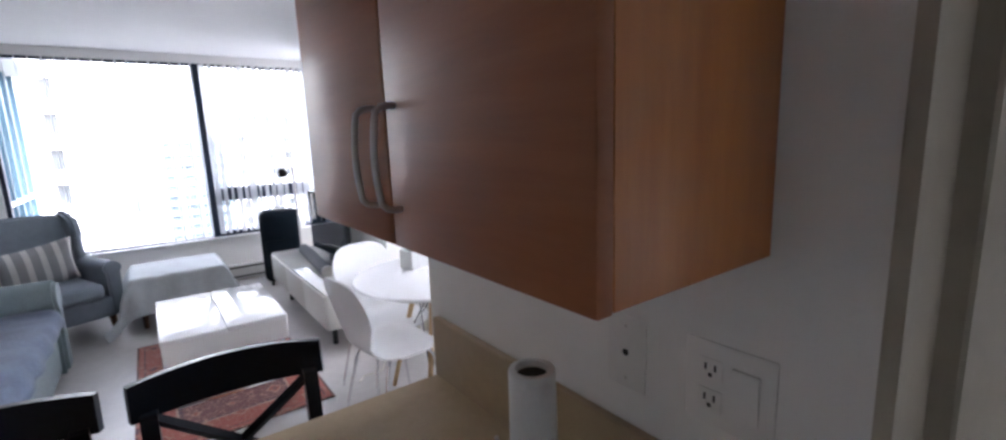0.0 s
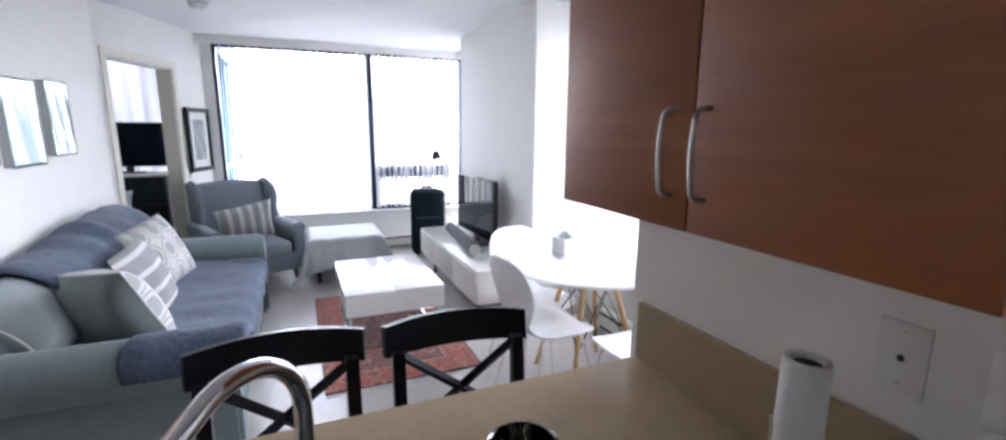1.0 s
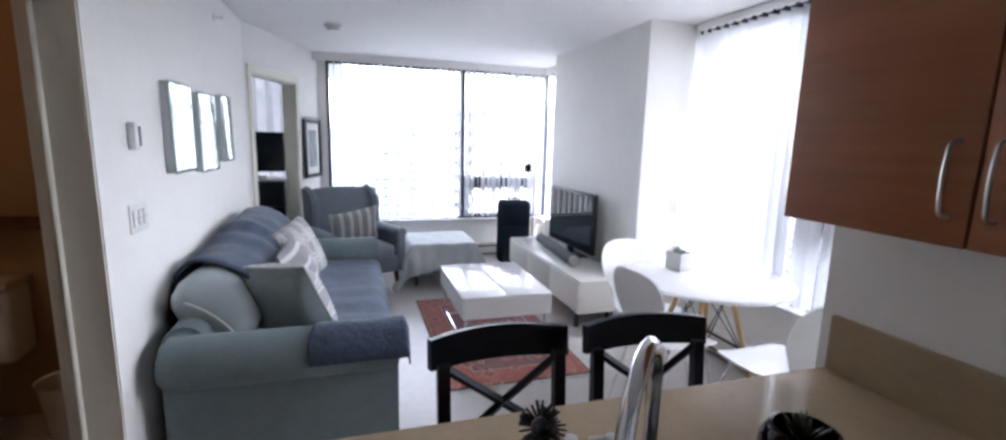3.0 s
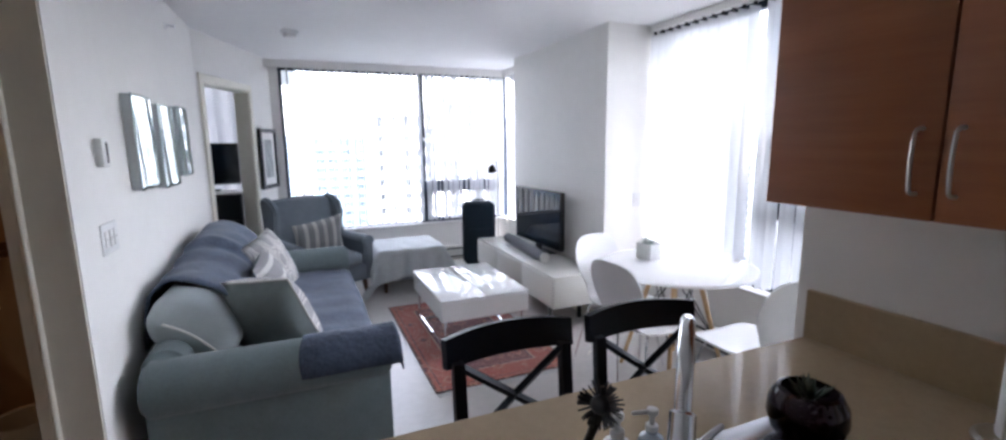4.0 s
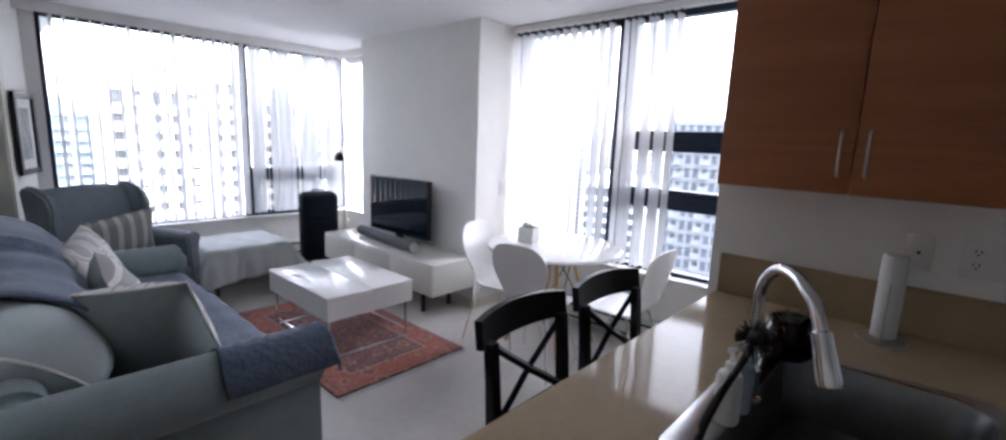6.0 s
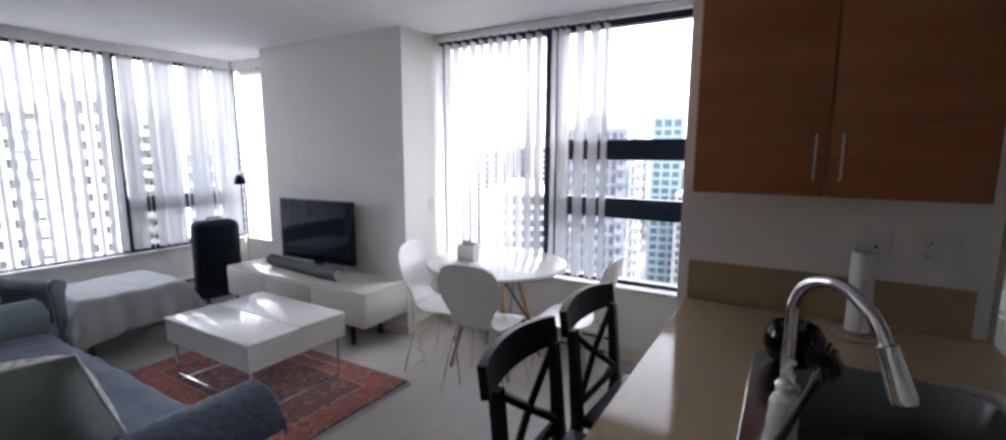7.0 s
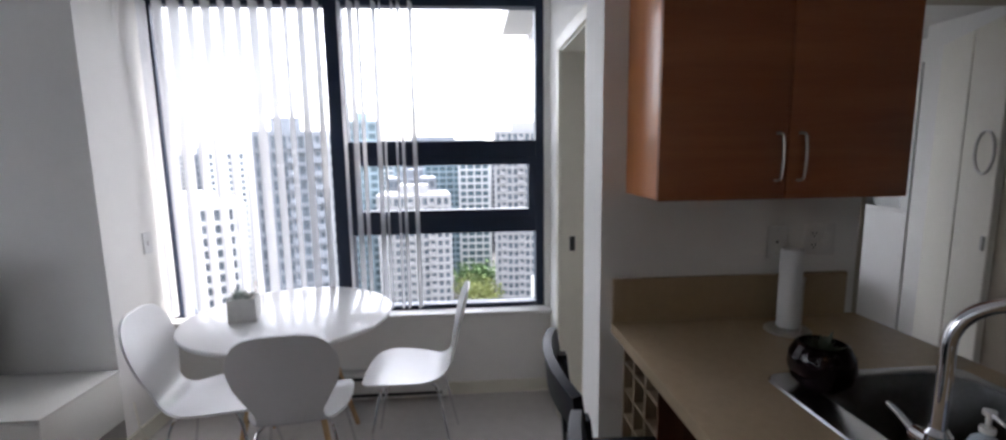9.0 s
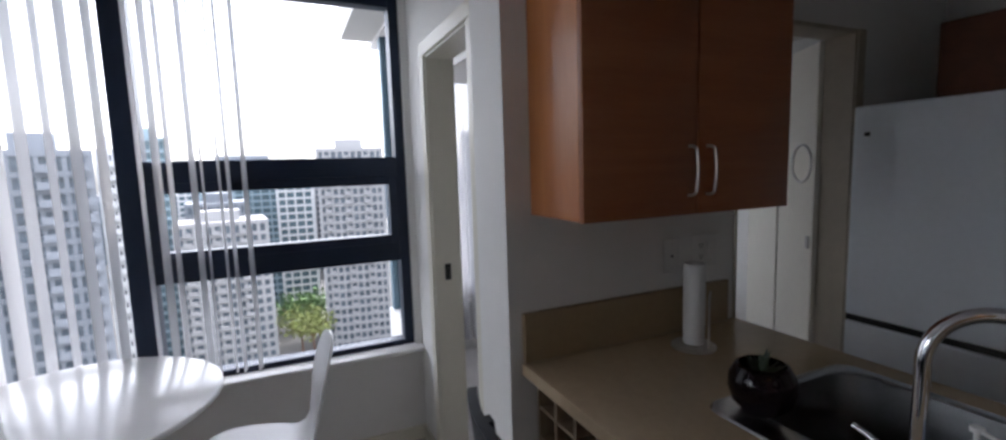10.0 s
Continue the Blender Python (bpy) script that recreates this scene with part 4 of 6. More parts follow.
def armchair(at, rz):
    root = thing("wing_chair", "slate grey upholstered wing armchair", "armchair", at, rz)
    # faces -y; the back stands at +y
    part("seat_frame", box(B(), -0.34, 0.34, -0.36, 0.34, 0.17, 0.34, 0.03, 3), CHAIRCLOTH, root)
    part("seat_cushion", box(B(), -0.25, 0.25, -0.40, 0.22, 0.34, 0.46, 0.04, 4), CHAIRCLOTH, root, sharp=60)
    bm = B()
    def back(u, v):
        x = (u - 0.5) * 0.60
        return (x, 0.19 + 0.15 * v + 0.02 * (2 * u - 1) ** 2, 0.32 + v * (0.62 + 0.03 * math.cos((u - 0.5) * math.pi)))
    sheet(bm, back, 12, 12, 0.10)
    bmesh.ops.bevel(bm, geom=[e for e in bm.edges if e.calc_face_angle(0) > 1.2], offset=0.03, segments=3, affect="EDGES")
    part("backrest", bm, CHAIRCLOTH, root, sharp=60)
    for s in (-1, 1):
        bm = B()
        prof = [(0.33, 0.50), (0.40, 0.95), (0.36, 0.99), (0.25, 0.985), (0.12, 0.93), (0.065, 0.83), (0.09, 0.71), (0.06, 0.60), (0.06, 0.50)]
        prism(bm, prof, s * 0.30 - 0.032, s * 0.30 + 0.032, "x")
        bmesh.ops.bevel(bm, geom=bm.edges[:], offset=0.02, segments=2, affect="EDGES")
        part("wing", bm, CHAIRCLOTH, root, sharp=60)
        bm = B()
        prof = []
        for k in range(13):
            a = radians(-40 + 260 * k / 12)
            prof.append((s * 0.325 + 0.062 * math.cos(a), 0.56 + 0.055 * math.sin(a)))
        prof = [(s * 0.325 + 0.04, 0.18)] + prof + [(s * 0.325 - 0.04, 0.18)]
        prism(bm, prof, -0.37, 0.30, "y")
        bmesh.ops.bevel(bm, geom=[e for e in bm.edges if abs(e.verts[0].co.y - e.verts[1].co.y) < 1e-5], offset=0.015, segments=2, affect="EDGES")
        part("arm", bm, CHAIRCLOTH, root, sharp=50)
        for y in (-0.32, 0.30):
            part("leg", tube(B(), [(s * 0.29, y, 0.17), (s * 0.30, y * 1.06, 0)], [0.024, 0.014], 10), DARKWOOD, root)
    return root


chair = armchair((0.82, 4.13, 0), 23)
chair.matrix_basis = chair.matrix_basis @ Matrix.Diagonal((1.08, 1.10, 1.02, 1))
pillow("striped grey and cream cushion on the armchair", 0.50, 0.39, 0.14, (0.845, 4.00, 0.635), 18, -9, 23, STRIPE)

ott = thing("footstool", "low upholstered footstool under a blanket", "footstool", (1.735, 4.20, 0))
part("body", box(B(), -0.33, 0.33, -0.32, 0.32, 0.12, 0.435, 0.03, 3), CHAIRCLOTH, ott)
for x in (-0.28, 0.28):
    for y in (-0.27, 0.27):
        part("leg", cyl(B(), (x, y, 0.13), (x, y, 0), 0.025, 0.018, 12), DARKWOOD, ott)


def blanket(u, v):
    # drapes over the four edges of the footstool
    hx, hy, top = 0.345, 0.335, 0.447
    a, b = (u - 0.5) * 2 * (hx + 0.265), (v - 0.5) * 2 * (hy + 0.265)
    x, y = a - 0.09 * b, b + 0.09 * a
    ox, oy = max(0, abs(x) - hx), max(0, abs(y) - hy)
    z = top - max(ox, oy) * 1.0 - 0.62 * min(ox, oy) + 0.008 * noise.noise((x * 8, y * 8, 0))
    fl = 0.50 * min(ox, oy)
    wx = (0.035 + 0.030 * math.sin(y * 19 + 1) + 0.016 * math.sin(y * 41)) * min(1, ox * 5)
    wy = (0.035 + 0.032 * math.sin(x * 17) + 0.018 * math.sin(x * 39 + 2)) * min(1, oy * 5)
    sx, sy = math.copysign(1, x), math.copysign(1, y)
    px = sx * (min(abs(x), hx) + 0.10 * ox + fl) + wx * sx
    py = sy * (min(abs(y), hy) + 0.10 * oy + fl) + wy * sy
    return (1.735 + px, 4.20 + py, max(0.012, z))


drape("blanket", "pale grey knitted blanket hanging over the footstool", blanket, 44, 44, PALECLOTH, 0.008)

suit = thing("suitcase", "upright black fabric suitcase under the window", "suitcase", (2.72, 4.56, 0), -12)
bm = box(B(), -0.20, 0.20, -0.125, 0.125, 0.04, 0.815, 0.07, 4)
part("body", bm, SUITCLOTH, suit, sharp=50)
part("front_pocket", box(B(), -0.16, 0.16, -0.15, -0.12, 0.10, 0.50, 0.02, 3), SUITCLOTH, suit)
part("zip", box(B(), -0.201, 0.201, -0.004, 0.004, 0.10, 0.74, 0.002), BLACKPLASTIC, suit)
part("handle", tube(B(), [(-0.07, 0, 0.812), (-0.06, 0, 0.838), (0.06, 0, 0.838), (0.07, 0, 0.812)], 0.01, 8), BLACKPLASTIC, suit)
for x in (-0.13, 0.13):
    for y in (-0.08, 0.08):
        part("wheel", cyl(B(), (x - 0.012, y, 0.024), (x + 0.012, y, 0.024), 0.024, None, 14), BLACKPLASTIC, suit)

ct = thing("coffee_table", "glossy white box coffee table on chrome sled legs", "coffee table", (1.89, 2.59, 0))
for s in (-1, 1):
    part("top_panel", box(B(), min(s * 0.002, s * 0.336), max(s * 0.002, s * 0.336), -0.451, 0.451, 0.418, 0.446, 0.003, 2), WHITEGLOSS, ct)
part("box", box(B(), -0.334, 0.334, -0.449, 0.449, 0.285, 0.418, 0.003), WHITELAC, ct)
for y in (-0.41, 0.41):
    part("sled_leg", tube(B(), [(-0.30, y, 0.285), (-0.30, y, 0.03), (-0.298, y, 0.014), (-0.28, y, 0.012), (0.28, y, 0.012), (0.298, y, 0.014), (0.30, y, 0.03), (0.30, y, 0.285)], 0.010, 8), CHROME, ct)
for x in (-0.30, 0.30):
    part("rail", tube(B(), [(x, -0.40, 0.06), (x, 0.40, 0.06)], 0.008, 8), CHROME, ct)


def rug():
    m = bpy.data.materials.new("persian_wool")
    m.use_nodes = True
    n, l = m.node_tree.nodes, m.node_tree.links
    b = n["Principled BSDF"]
    b.inputs["Roughness"].default_value = 0.95
    b.inputs["Sheen Weight"].default_value = 0.2
    tc, sep = n.new("ShaderNodeTexCoord"), n.new("ShaderNodeSeparateXYZ")
    l.new(tc.outputs["Object"], sep.inputs[0])
    def mth(op, a, c=None):
        k = n.new("ShaderNodeMath")
        k.operation = op
        for i, q in enumerate((a, c)):
            if q is None:
                continue
            if isinstance(q, (int, float)):
                k.inputs[i].default_value = q
            else:
                l.new(q, k.inputs[i])
        return k.outputs[0]
    ex = mth("SUBTRACT", 0.485, mth("ABSOLUTE", sep.outputs[0]))
    ey = mth("SUBTRACT", 0.853, mth("ABSOLUTE", sep.outputs[1]))
    edge = mth("MINIMUM", ex, ey)
    ramp = n.new("ShaderNodeValToRGB")
    ramp.color_ramp.interpolation = "CONSTANT"
    cols = [(0.0, (0.05, 0.014, 0.014)), (0.04, (0.36, 0.095, 0.065)), (0.13, (0.05, 0.03, 0.045)), (0.16, (0.33, 0.075, 0.052)), (0.60, (0.42, 0.31, 0.24)), (0.64, (0.06, 0.035, 0.055)), (0.70, (0.13, 0.05, 0.055))]
    e = ramp.color_ramp.elements
    e[0].position, e[0].color = cols[0][0], (*cols[0][1], 1)
    e[1].position, e[1].color = cols[1][0], (*cols[1][1], 1)
    for p, c in cols[2:]:
        q = e.new(p)
        q.color = (*c, 1)
    l.new(mth("MULTIPLY", edge, 3.2), ramp.inputs["Fac"])
    wz, wa_, ws_ = n.new("ShaderNodeTexNoise"), n.new("ShaderNodeVectorMath"), n.new("ShaderNodeVectorMath")
    wz.inputs["Scale"].default_value = 7
    l.new(tc.outputs["Object"], wz.inputs["Vector"])
    ws_.operation, ws_.inputs["Scale"].default_value = "SCALE", 0.06
    l.new(wz.outputs["Color"], ws_.inputs[0]), l.new(tc.outputs["Object"], wa_.inputs[0]), l.new(ws_.outputs[0], wa_.inputs[1])
    warp = wa_.outputs[0]
    def motif(scale, feature, thr, soft, rand=0.5):
        v, r = n.new("ShaderNodeTexVoronoi"), n.new("ShaderNodeMapRange")
        v.distance = "MANHATTAN"
        v.feature = feature
        v.inputs["Scale"].default_value, v.inputs["Randomness"].default_value = scale, rand
        l.new(warp, v.inputs["Vector"])
        r.inputs["From Min"].default_value, r.inputs["From Max"].default_value = thr, thr + soft
        l.new(v.outputs["Distance"], r.inputs["Value"])
        return r.outputs[0]
    def blend(fac, a, c):
        k = n.new("ShaderNodeMix")
        k.data_type = "RGBA"
        l.new(fac, k.inputs["Factor"])
        for i, q in ((6, a), (7, c)):
            if isinstance(q, tuple):
                k.inputs[i].default_value = (*q, 1)
            else:
                l.new(q, k.inputs[i])
        return k.outputs[2]
    col = blend(motif(5.5, "F1", 0.36, 0.03), (0.42, 0.27, 0.19), ramp.outputs[0])
    col = blend(motif(5.5, "F1", 0.30, 0.03), (0.27, 0.055, 0.04), col)
    col = blend(motif(5.5, "F1", 0.16, 0.03), (0.05, 0.035, 0.06), col)
    sq, band = n.new("ShaderNodeTexNoise"), n.new("ShaderNodeMapRange")
    sq.inputs["Scale"].default_value, sq.inputs["Detail"].default_value = 21, 1
    l.new(tc.outputs["Object"], sq.inputs["Vector"])
    band.inputs["From Min"].default_value, band.inputs["From Max"].default_value = 0.012, 0.022
    l.new(mth("ABSOLUTE", mth("SUBTRACT", sq.outputs["Fac"], 0.5)), band.inputs["Value"])
    col = blend(band.outputs[0], (0.42, 0.25, 0.18), col)
    col = blend(motif(26, "F1", 0.20, 0.06, 0.9), (0.09, 0.045, 0.06), col)
    nz = n.new("ShaderNodeTexNoise")
    nz.inputs["Scale"].default_value, nz.inputs["Detail"].default_value = 5, 6
    l.new(tc.outputs["Object"], nz.inputs["Vector"])
    fade = n.new("ShaderNodeMapRange")
    fade.inputs["To Min"].default_value, fade.inputs["To Max"].default_value = 0.0, 0.3
    l.new(nz.outputs["Fac"], fade.inputs["Value"])
    col = blend(fade.outputs[0], col, (0.31, 0.105, 0.075))
    l.new(col, b.inputs["Base Color"])
    bp, nf = n.new("ShaderNodeBump"), n.new("ShaderNodeTexNoise")
    nf.inputs["Scale"].default_value = 350
    l.new(tc.outputs["Object"], nf.inputs["Vector"]), l.new(nf.outputs["Fac"], bp.inputs["Height"])
    bp.inputs["Strength"].default_value, bp.inputs["Distance"].default_value = 0.4, 0.004
    l.new(bp.outputs[0], b.inputs["Normal"])
    root = thing("rug", "worn red patterned wool rug under the coffee table", "rug", (1.876, 2.58, 0.0))
    bm = B()
    def top(u, v):
        return ((u - 0.5) * 0.97, (v - 0.5) * 1.706, 0.002 + 0.0015 * noise.noise((u * 4, v * 7, 0)))
    sheet(bm, top, 12, 20, -0.008)
    part("wool_face", bm, m, root, sharp=60)
    fr = B()
    for s in (-1, 1):
        for k in range(96):
            x = -0.48 + 0.96 * k / 95
            y = s * 0.853
            tube(fr, [(x, y, 0.005), (x + rng.uniform(-0.006, 0.006), y + s * 0.02, 0.003), (x + rng.uniform(-0.01, 0.01), y + s * 0.045, 0.002)], 0.0016, 4)
    tagged(part("fringe", fr, PALECLOTH, root), kind="stuff")


rug()

tvs = thing("tv_stand", "low glossy pale grey television bench on short legs", "tv stand", (2.735, 3.13, 0))
part("body", box(B(), -0.225, 0.225, -0.87, 0.87, 0.205, 0.455, 0.003, 2), BENCHLAC, tvs)
part("top", box(B(), -0.229, 0.229, -0.874, 0.874, 0.456, 0.468, 0.003, 2), BENCHTOP, tvs)
for k in range(3):
    y = -0.868 + k * 0.579
    part("drawer_front", box(B(), -0.238, -0.226, y + 0.003, y + 0.575, 0.21, 0.452, 0.003, 2), BENCHLAC, tvs)
for x in (-0.12, 0.17):
    for y in (-0.62, 0.72):
        part("leg", cyl(B(), (x, y, 0), (x, y, 0.206), 0.02, None, 14), BLACKPLASTIC, tvs)

tv = thing("television", "black flat-screen television on the pale bench", "television", (2.83, 3.175, 0.469), 2)
part("housing", box(B(), -0.012, 0.035, -0.445, 0.445, 0.075, 0.615, 0.008, 2), BLACKPLASTIC, tv)
part("screen", box(B(), -0.0155, -0.0125, -0.433, 0.433, 0.092, 0.605, 0.001), SCREEN, tv, "dark glossy screen, switched off")
part("neck", box(B(), 0.005, 0.03, -0.05, 0.05, 0.01, 0.09, 0.004), BLACKPLASTIC, tv)
part("foot", box(B(), -0.09, 0.10, -0.20, 0.20, 0.0, 0.012, 0.005, 2), BLACKPLASTIC, tv)

sb = thing("soundbar", "grey cloth-covered tubular soundbar with pale end caps", "soundbar", (2.695, 3.19, 0.469), -4.5)
bm = B()
cyl(bm, (0, -0.495, 0.05), (0, 0.495, 0.05), 0.049, None, 24)
part("grille", bm, SPEAKER, sb)
for s in (-1, 1):
    part("end_cap", cyl(B(), (0, s * 0.495, 0.05), (0, s * 0.508, 0.05), 0.048, 0.042, 24), NICKEL, sb)
part("foot", box(B(), -0.03, 0.03, -0.35, 0.35, 0, 0.006), BLACKPLASTIC, sb)

fl = thing("floor_lamp", "thin grey floor lamp with a small black shade", "floor lamp", (2.83, 4.18, 0))
part("base", lathe(B(), [(0.10, 0), (0.10, 0.012), (0.09, 0.02), (0.012, 0.025)], 28), NICKEL, fl)
part("pole", tube(B(), [(0, 0, 0.02), (0, 0, 0.7), (-0.005, -0.01, 1.2), (-0.02, -0.03, 1.29), (-0.06, -0.07, 1.33), (-0.10, -0.12, 1.31), (-0.13, -0.15, 1.27)], 0.010, 10), NICKEL, fl)
bm = lathe(B(), [(0.012, 0.05), (0.025, 0.045), (0.045, 0.01), (0.05, -0.03), (0.046, -0.03), (0.04, 0.005)], 24)
part("shade", bm, BLACKPLASTIC, fl, at=pose(-0.14, -0.16, 1.235, 12, -10, 0))

bag = thing("plastic_bag", "crumpled white plastic bag on the window sill", "bag", (2.98, NY - 0.10, 0.526))
bm = B()
bmesh.ops.create_icosphere(bm, subdivisions=3, radius=0.09)
for v in bm.verts:
    v.co *= 1 + 0.35 * noise.noise(v.co * 22)
    v.co.z = max(0, v.co.z * 0.9 + 0.06)
    v.co.y *= 0.45
part("sheet", bm, WHITEPLASTIC, bag)

# ---- dining ----
dt = thing("dining_table", "round white dining table on beech dowel legs", "table", (2.93, 1.39, 0))
part("tabletop", lathe(B(), [(0.0, 0.715), (0.47, 0.715), (0.482, 0.718), (0.487, 0.728), (0.485, 0.737), (0.478, 0.74), (0.0, 0.7405)][1:-1], 64), TABLEWHITE, dt)
for k in range(4):
    a = radians(45 + 90 * k)
    c, s = math.cos(a), math.sin(a)
    part("leg", tube(B(), [(0.13 * c, 0.13 * s, 0.71), (0.33 * c, 0.33 * s, 0.0)], [0.017, 0.013], 12), BEECH, dt)
    a2 = a + math.pi / 2
    c2, s2 = math.cos(a2), math.sin(a2)
    part("brace", tube(B(), [(0.14 * c, 0.14 * s, 0.69), (0.27 * c2, 0.27 * s2, 0.24)], 0.004, 6), BLACKPLASTIC, dt)
    part("brace", tube(B(), [(0.14 * c2, 0.14 * s2, 0.69), (0.27 * c, 0.27 * s, 0.24)], 0.004, 6), BLACKPLASTIC, dt)

pl = thing("planter", "square concrete planter with small succulents", "plant pot", (2.87, 1.585, 0.741), 12)
bm = B()
for b in ((-0.06, 0.06, -0.06, -0.05, 0, 0.11), (-0.06, 0.06, 0.05, 0.06, 0, 0.11), (-0.06, -0.05, -0.05, 0.05, 0, 0.11), (0.05, 0.06, -0.05, 0.05, 0, 0.11), (-0.05, 0.05, -0.05, 0.05, 0, 0.09)):
    box(bm, *b)
part("pot", bm, CONCRETE, pl)
bm = B()
for c in ((-0.02, -0.02, 0.09), (0.02, 0.02, 0.09), (0.0, 0.03, 0.09)):
    succulent(bm, c, 12, 0.06, 0.06, rng)
part("plant", bm, PALELEAF, pl)


def dining_chair():
    """Shell chair, facing +y."""
    root = thing("dining_chair", "white moulded shell chair with thin chrome legs", "chair", (0, 0, 0), 0, "chairs round the dining table")
    # outline along the shell: seat front to back top, with its half width
    path = [(0.236, 0.428, 0.05), (0.225, 0.434, 0.135), (0.19, 0.447, 0.195), (0.12, 0.455, 0.215), (0.02, 0.450, 0.215), (-0.07, 0.446, 0.195), (-0.135, 0.45, 0.155), (-0.175, 0.475, 0.13), (-0.20, 0.52, 0.125), (-0.217, 0.57, 0.155), (-0.232, 0.63, 0.19), (-0.25, 0.69, 0.205), (-0.268, 0.75, 0.197), (-0.280, 0.80, 0.165), (-0.286, 0.824, 0.12), (-0.289, 0.834, 0.06)]
    def shell(u, v):
        s = v * (len(path) - 1)
        i = min(int(s), len(path) - 2)
        f = s - i
        y, z, w = (path[i][j] * (1 - f) + path[i + 1][j] * f for j in range(3))
        z = 0.45 + (z - 0.45) * 1.10 if z > 0.45 else z
        x = (2 * u - 1) * w
        k = (2 * u - 1) ** 2 * w * w
        return (x, y + (k * 0.55 if z > 0.52 else 0), z + (k * 0.35 if z <= 0.52 else 0))
    bm = sheet(B(), shell, 12, 42, 0.011)
    bmesh.ops.smooth_vert(bm, verts=bm.verts, factor=0.4, use_axis_x=True, use_axis_y=True, use_axis_z=True)
    part("shell", bm, WHITECHAIR, root, sharp=55)
    for sx in (-1, 1):
        for sy in (-1, 1):
            part("leg", tube(B(), [(0.03 * sx, 0.02 * sy, 0.432), (0.12 * sx, 0.10 * sy, 0.43), (0.145 * sx, 0.125 * sy, 0.415), (0.155 * sx, 0.14 * sy, 0.38), (0.215 * sx, 0.215 * sy, 0.0)], 0.0075, 10), CHROME, root)
    part("hub", lathe(B(), [(0.07, 0.425), (0.075, 0.43), (0.07, 0.44)], 20), BLACKPLASTIC, root)
    return root


ch = dining_chair()
ch.matrix_basis = pose(2.69, 1.65, 0, 0, 0, -172)
copy_thing(ch, pose(2.56, 1.24, 0, 0, 0, -82))
copy_thing(ch, pose(2.88, 0.80, 0, 0, 0, 0))

cord = thing("power_cord", "thin pale power cord lying on the floor", "cable", (0, 0, 0))
pts = [(2.95, 2.20, 0.30), (2.955, 2.18, 0.06), (2.93, 2.12, 0.008)] + [(2.9 - 0.045 * k, 2.05 - 0.035 * k + 0.05 * math.sin(k * 1.1), 0.006) for k in range(9)]
part("cable", tube(B(), pts, 0.004, 6), TRIM, cord)

# ---- on the walls ----
def wall_mirror(label, y0, y1, z0, z1, tilt):
    root = new("wall_mirror")
    root.empty_display_size = 0.1
    root.matrix_basis = pose(0.0, (y0 + y1) / 2, (z0 + z1) / 2, 0, 0, 0)
    tagged(root, label, "mirror", "mirrors over the sofa")
    w, h = (y1 - y0) / 2, (z1 - z0) / 2
    part("backing", box(B(), 0.001, 0.038, -w + 0.004, w - 0.004, -h + 0.004, h - 0.004, 0.003), SILVEREDGE, root)
    bm = B()
    def face(u, v):
        y, z = (2 * u - 1) * w, (2 * v - 1) * h
        return (0.043 + tilt * y + 0.0016 * math.sin(y * 26 + z * 5) + 0.0008 * math.sin(z * 17), y, z)
    sheet(bm, face, 24, 24)
    ob = part("mirror_glass", bm, MIRRORGLASS, root, sharp=180)
    m = ob.modifiers.new("thickness", "SOLIDIFY")
    m.thickness, m.offset = 0.004, -1.0
    return root


wall_mirror("narrow frameless mirror with a silver edge", 1.69, 2.02, 1.335, 1.775, 0.0)
wall_mirror("narrow frameless mirror with a silver edge", 2.13, 2.48, 1.31, 1.76, 0.004)
wall_mirror("narrow frameless mirror with a silver edge", 2.60, 2.90, 1.345, 1.78, -0.004)

th = thing("thermostat", "small white thermostat with a round dial", "thermostat", (0, 1.345, 1.515))
part("case", box(B(), 0, 0.028, -0.035, 0.035, -0.055, 0.055, 0.006, 2), WHITEPLASTIC, th)
part("display", box(B(), 0.027, 0.0295, 0.0, 0.022, -0.04, 0.04, 0.001), DARKSLOT, th)
part("dial", cyl(B(), (0.0, 0.065, 0.012), (0.018, 0.065, 0.012), 0.018, 0.016, 18), WHITEPLASTIC, th)
sw = thing("light_switch", "white triple light switch plate", "light switch", (0, 1.335, 1.185))
part("plate", box(B(), 0, 0.007, -0.085, 0.085, -0.06, 0.06, 0.003), WHITEPLASTIC, sw)
for y in (-0.048, 0.0, 0.048):
    part("rocker", box(B(), 0.006, 0.012, y - 0.016, y + 0.016, -0.034, 0.034, 0.003), WHITELAC, sw)
    # thin grey bar that paints the shading across each rocker
    part("shade_bar", box(B(), 0.0115, 0.0128, y - 0.012, y + 0.012, -0.004, 0.004), HEATER, sw)
sd = thing("smoke_detector", "white round smoke detector on the ceiling", "smoke detector", (0.72, 3.43, CH))
part("base", lathe(B(), [(0.062, -0.001), (0.07, -0.012), (0.07, -0.026), (0.05, -0.030)], 28), WHITEPLASTIC, sd)
part("cover", lathe(B(), [(0.055, -0.026), (0.053, -0.048), (0.04, -0.058), (0.01, -0.060)], 28), WHITELAC, sd)
sp = thing("sprinkler", "small chrome fire sprinkler high on the wall", "sprinkler", (0, 2.76, 2.28))
part("flange", cyl(B(), (0, 0, 0), (0.008, 0, 0), 0.026, 0.022, 18), WHITEPLASTIC, sp)
part("head", cyl(B(), (0.008, 0, 0), (0.05, 0, 0), 0.010, 0.007, 12), CHROME, sp)
part("deflector", cyl(B(), (0.05, 0, 0), (0.053, 0, 0), 0.016, None, 14), CHROME, sp)

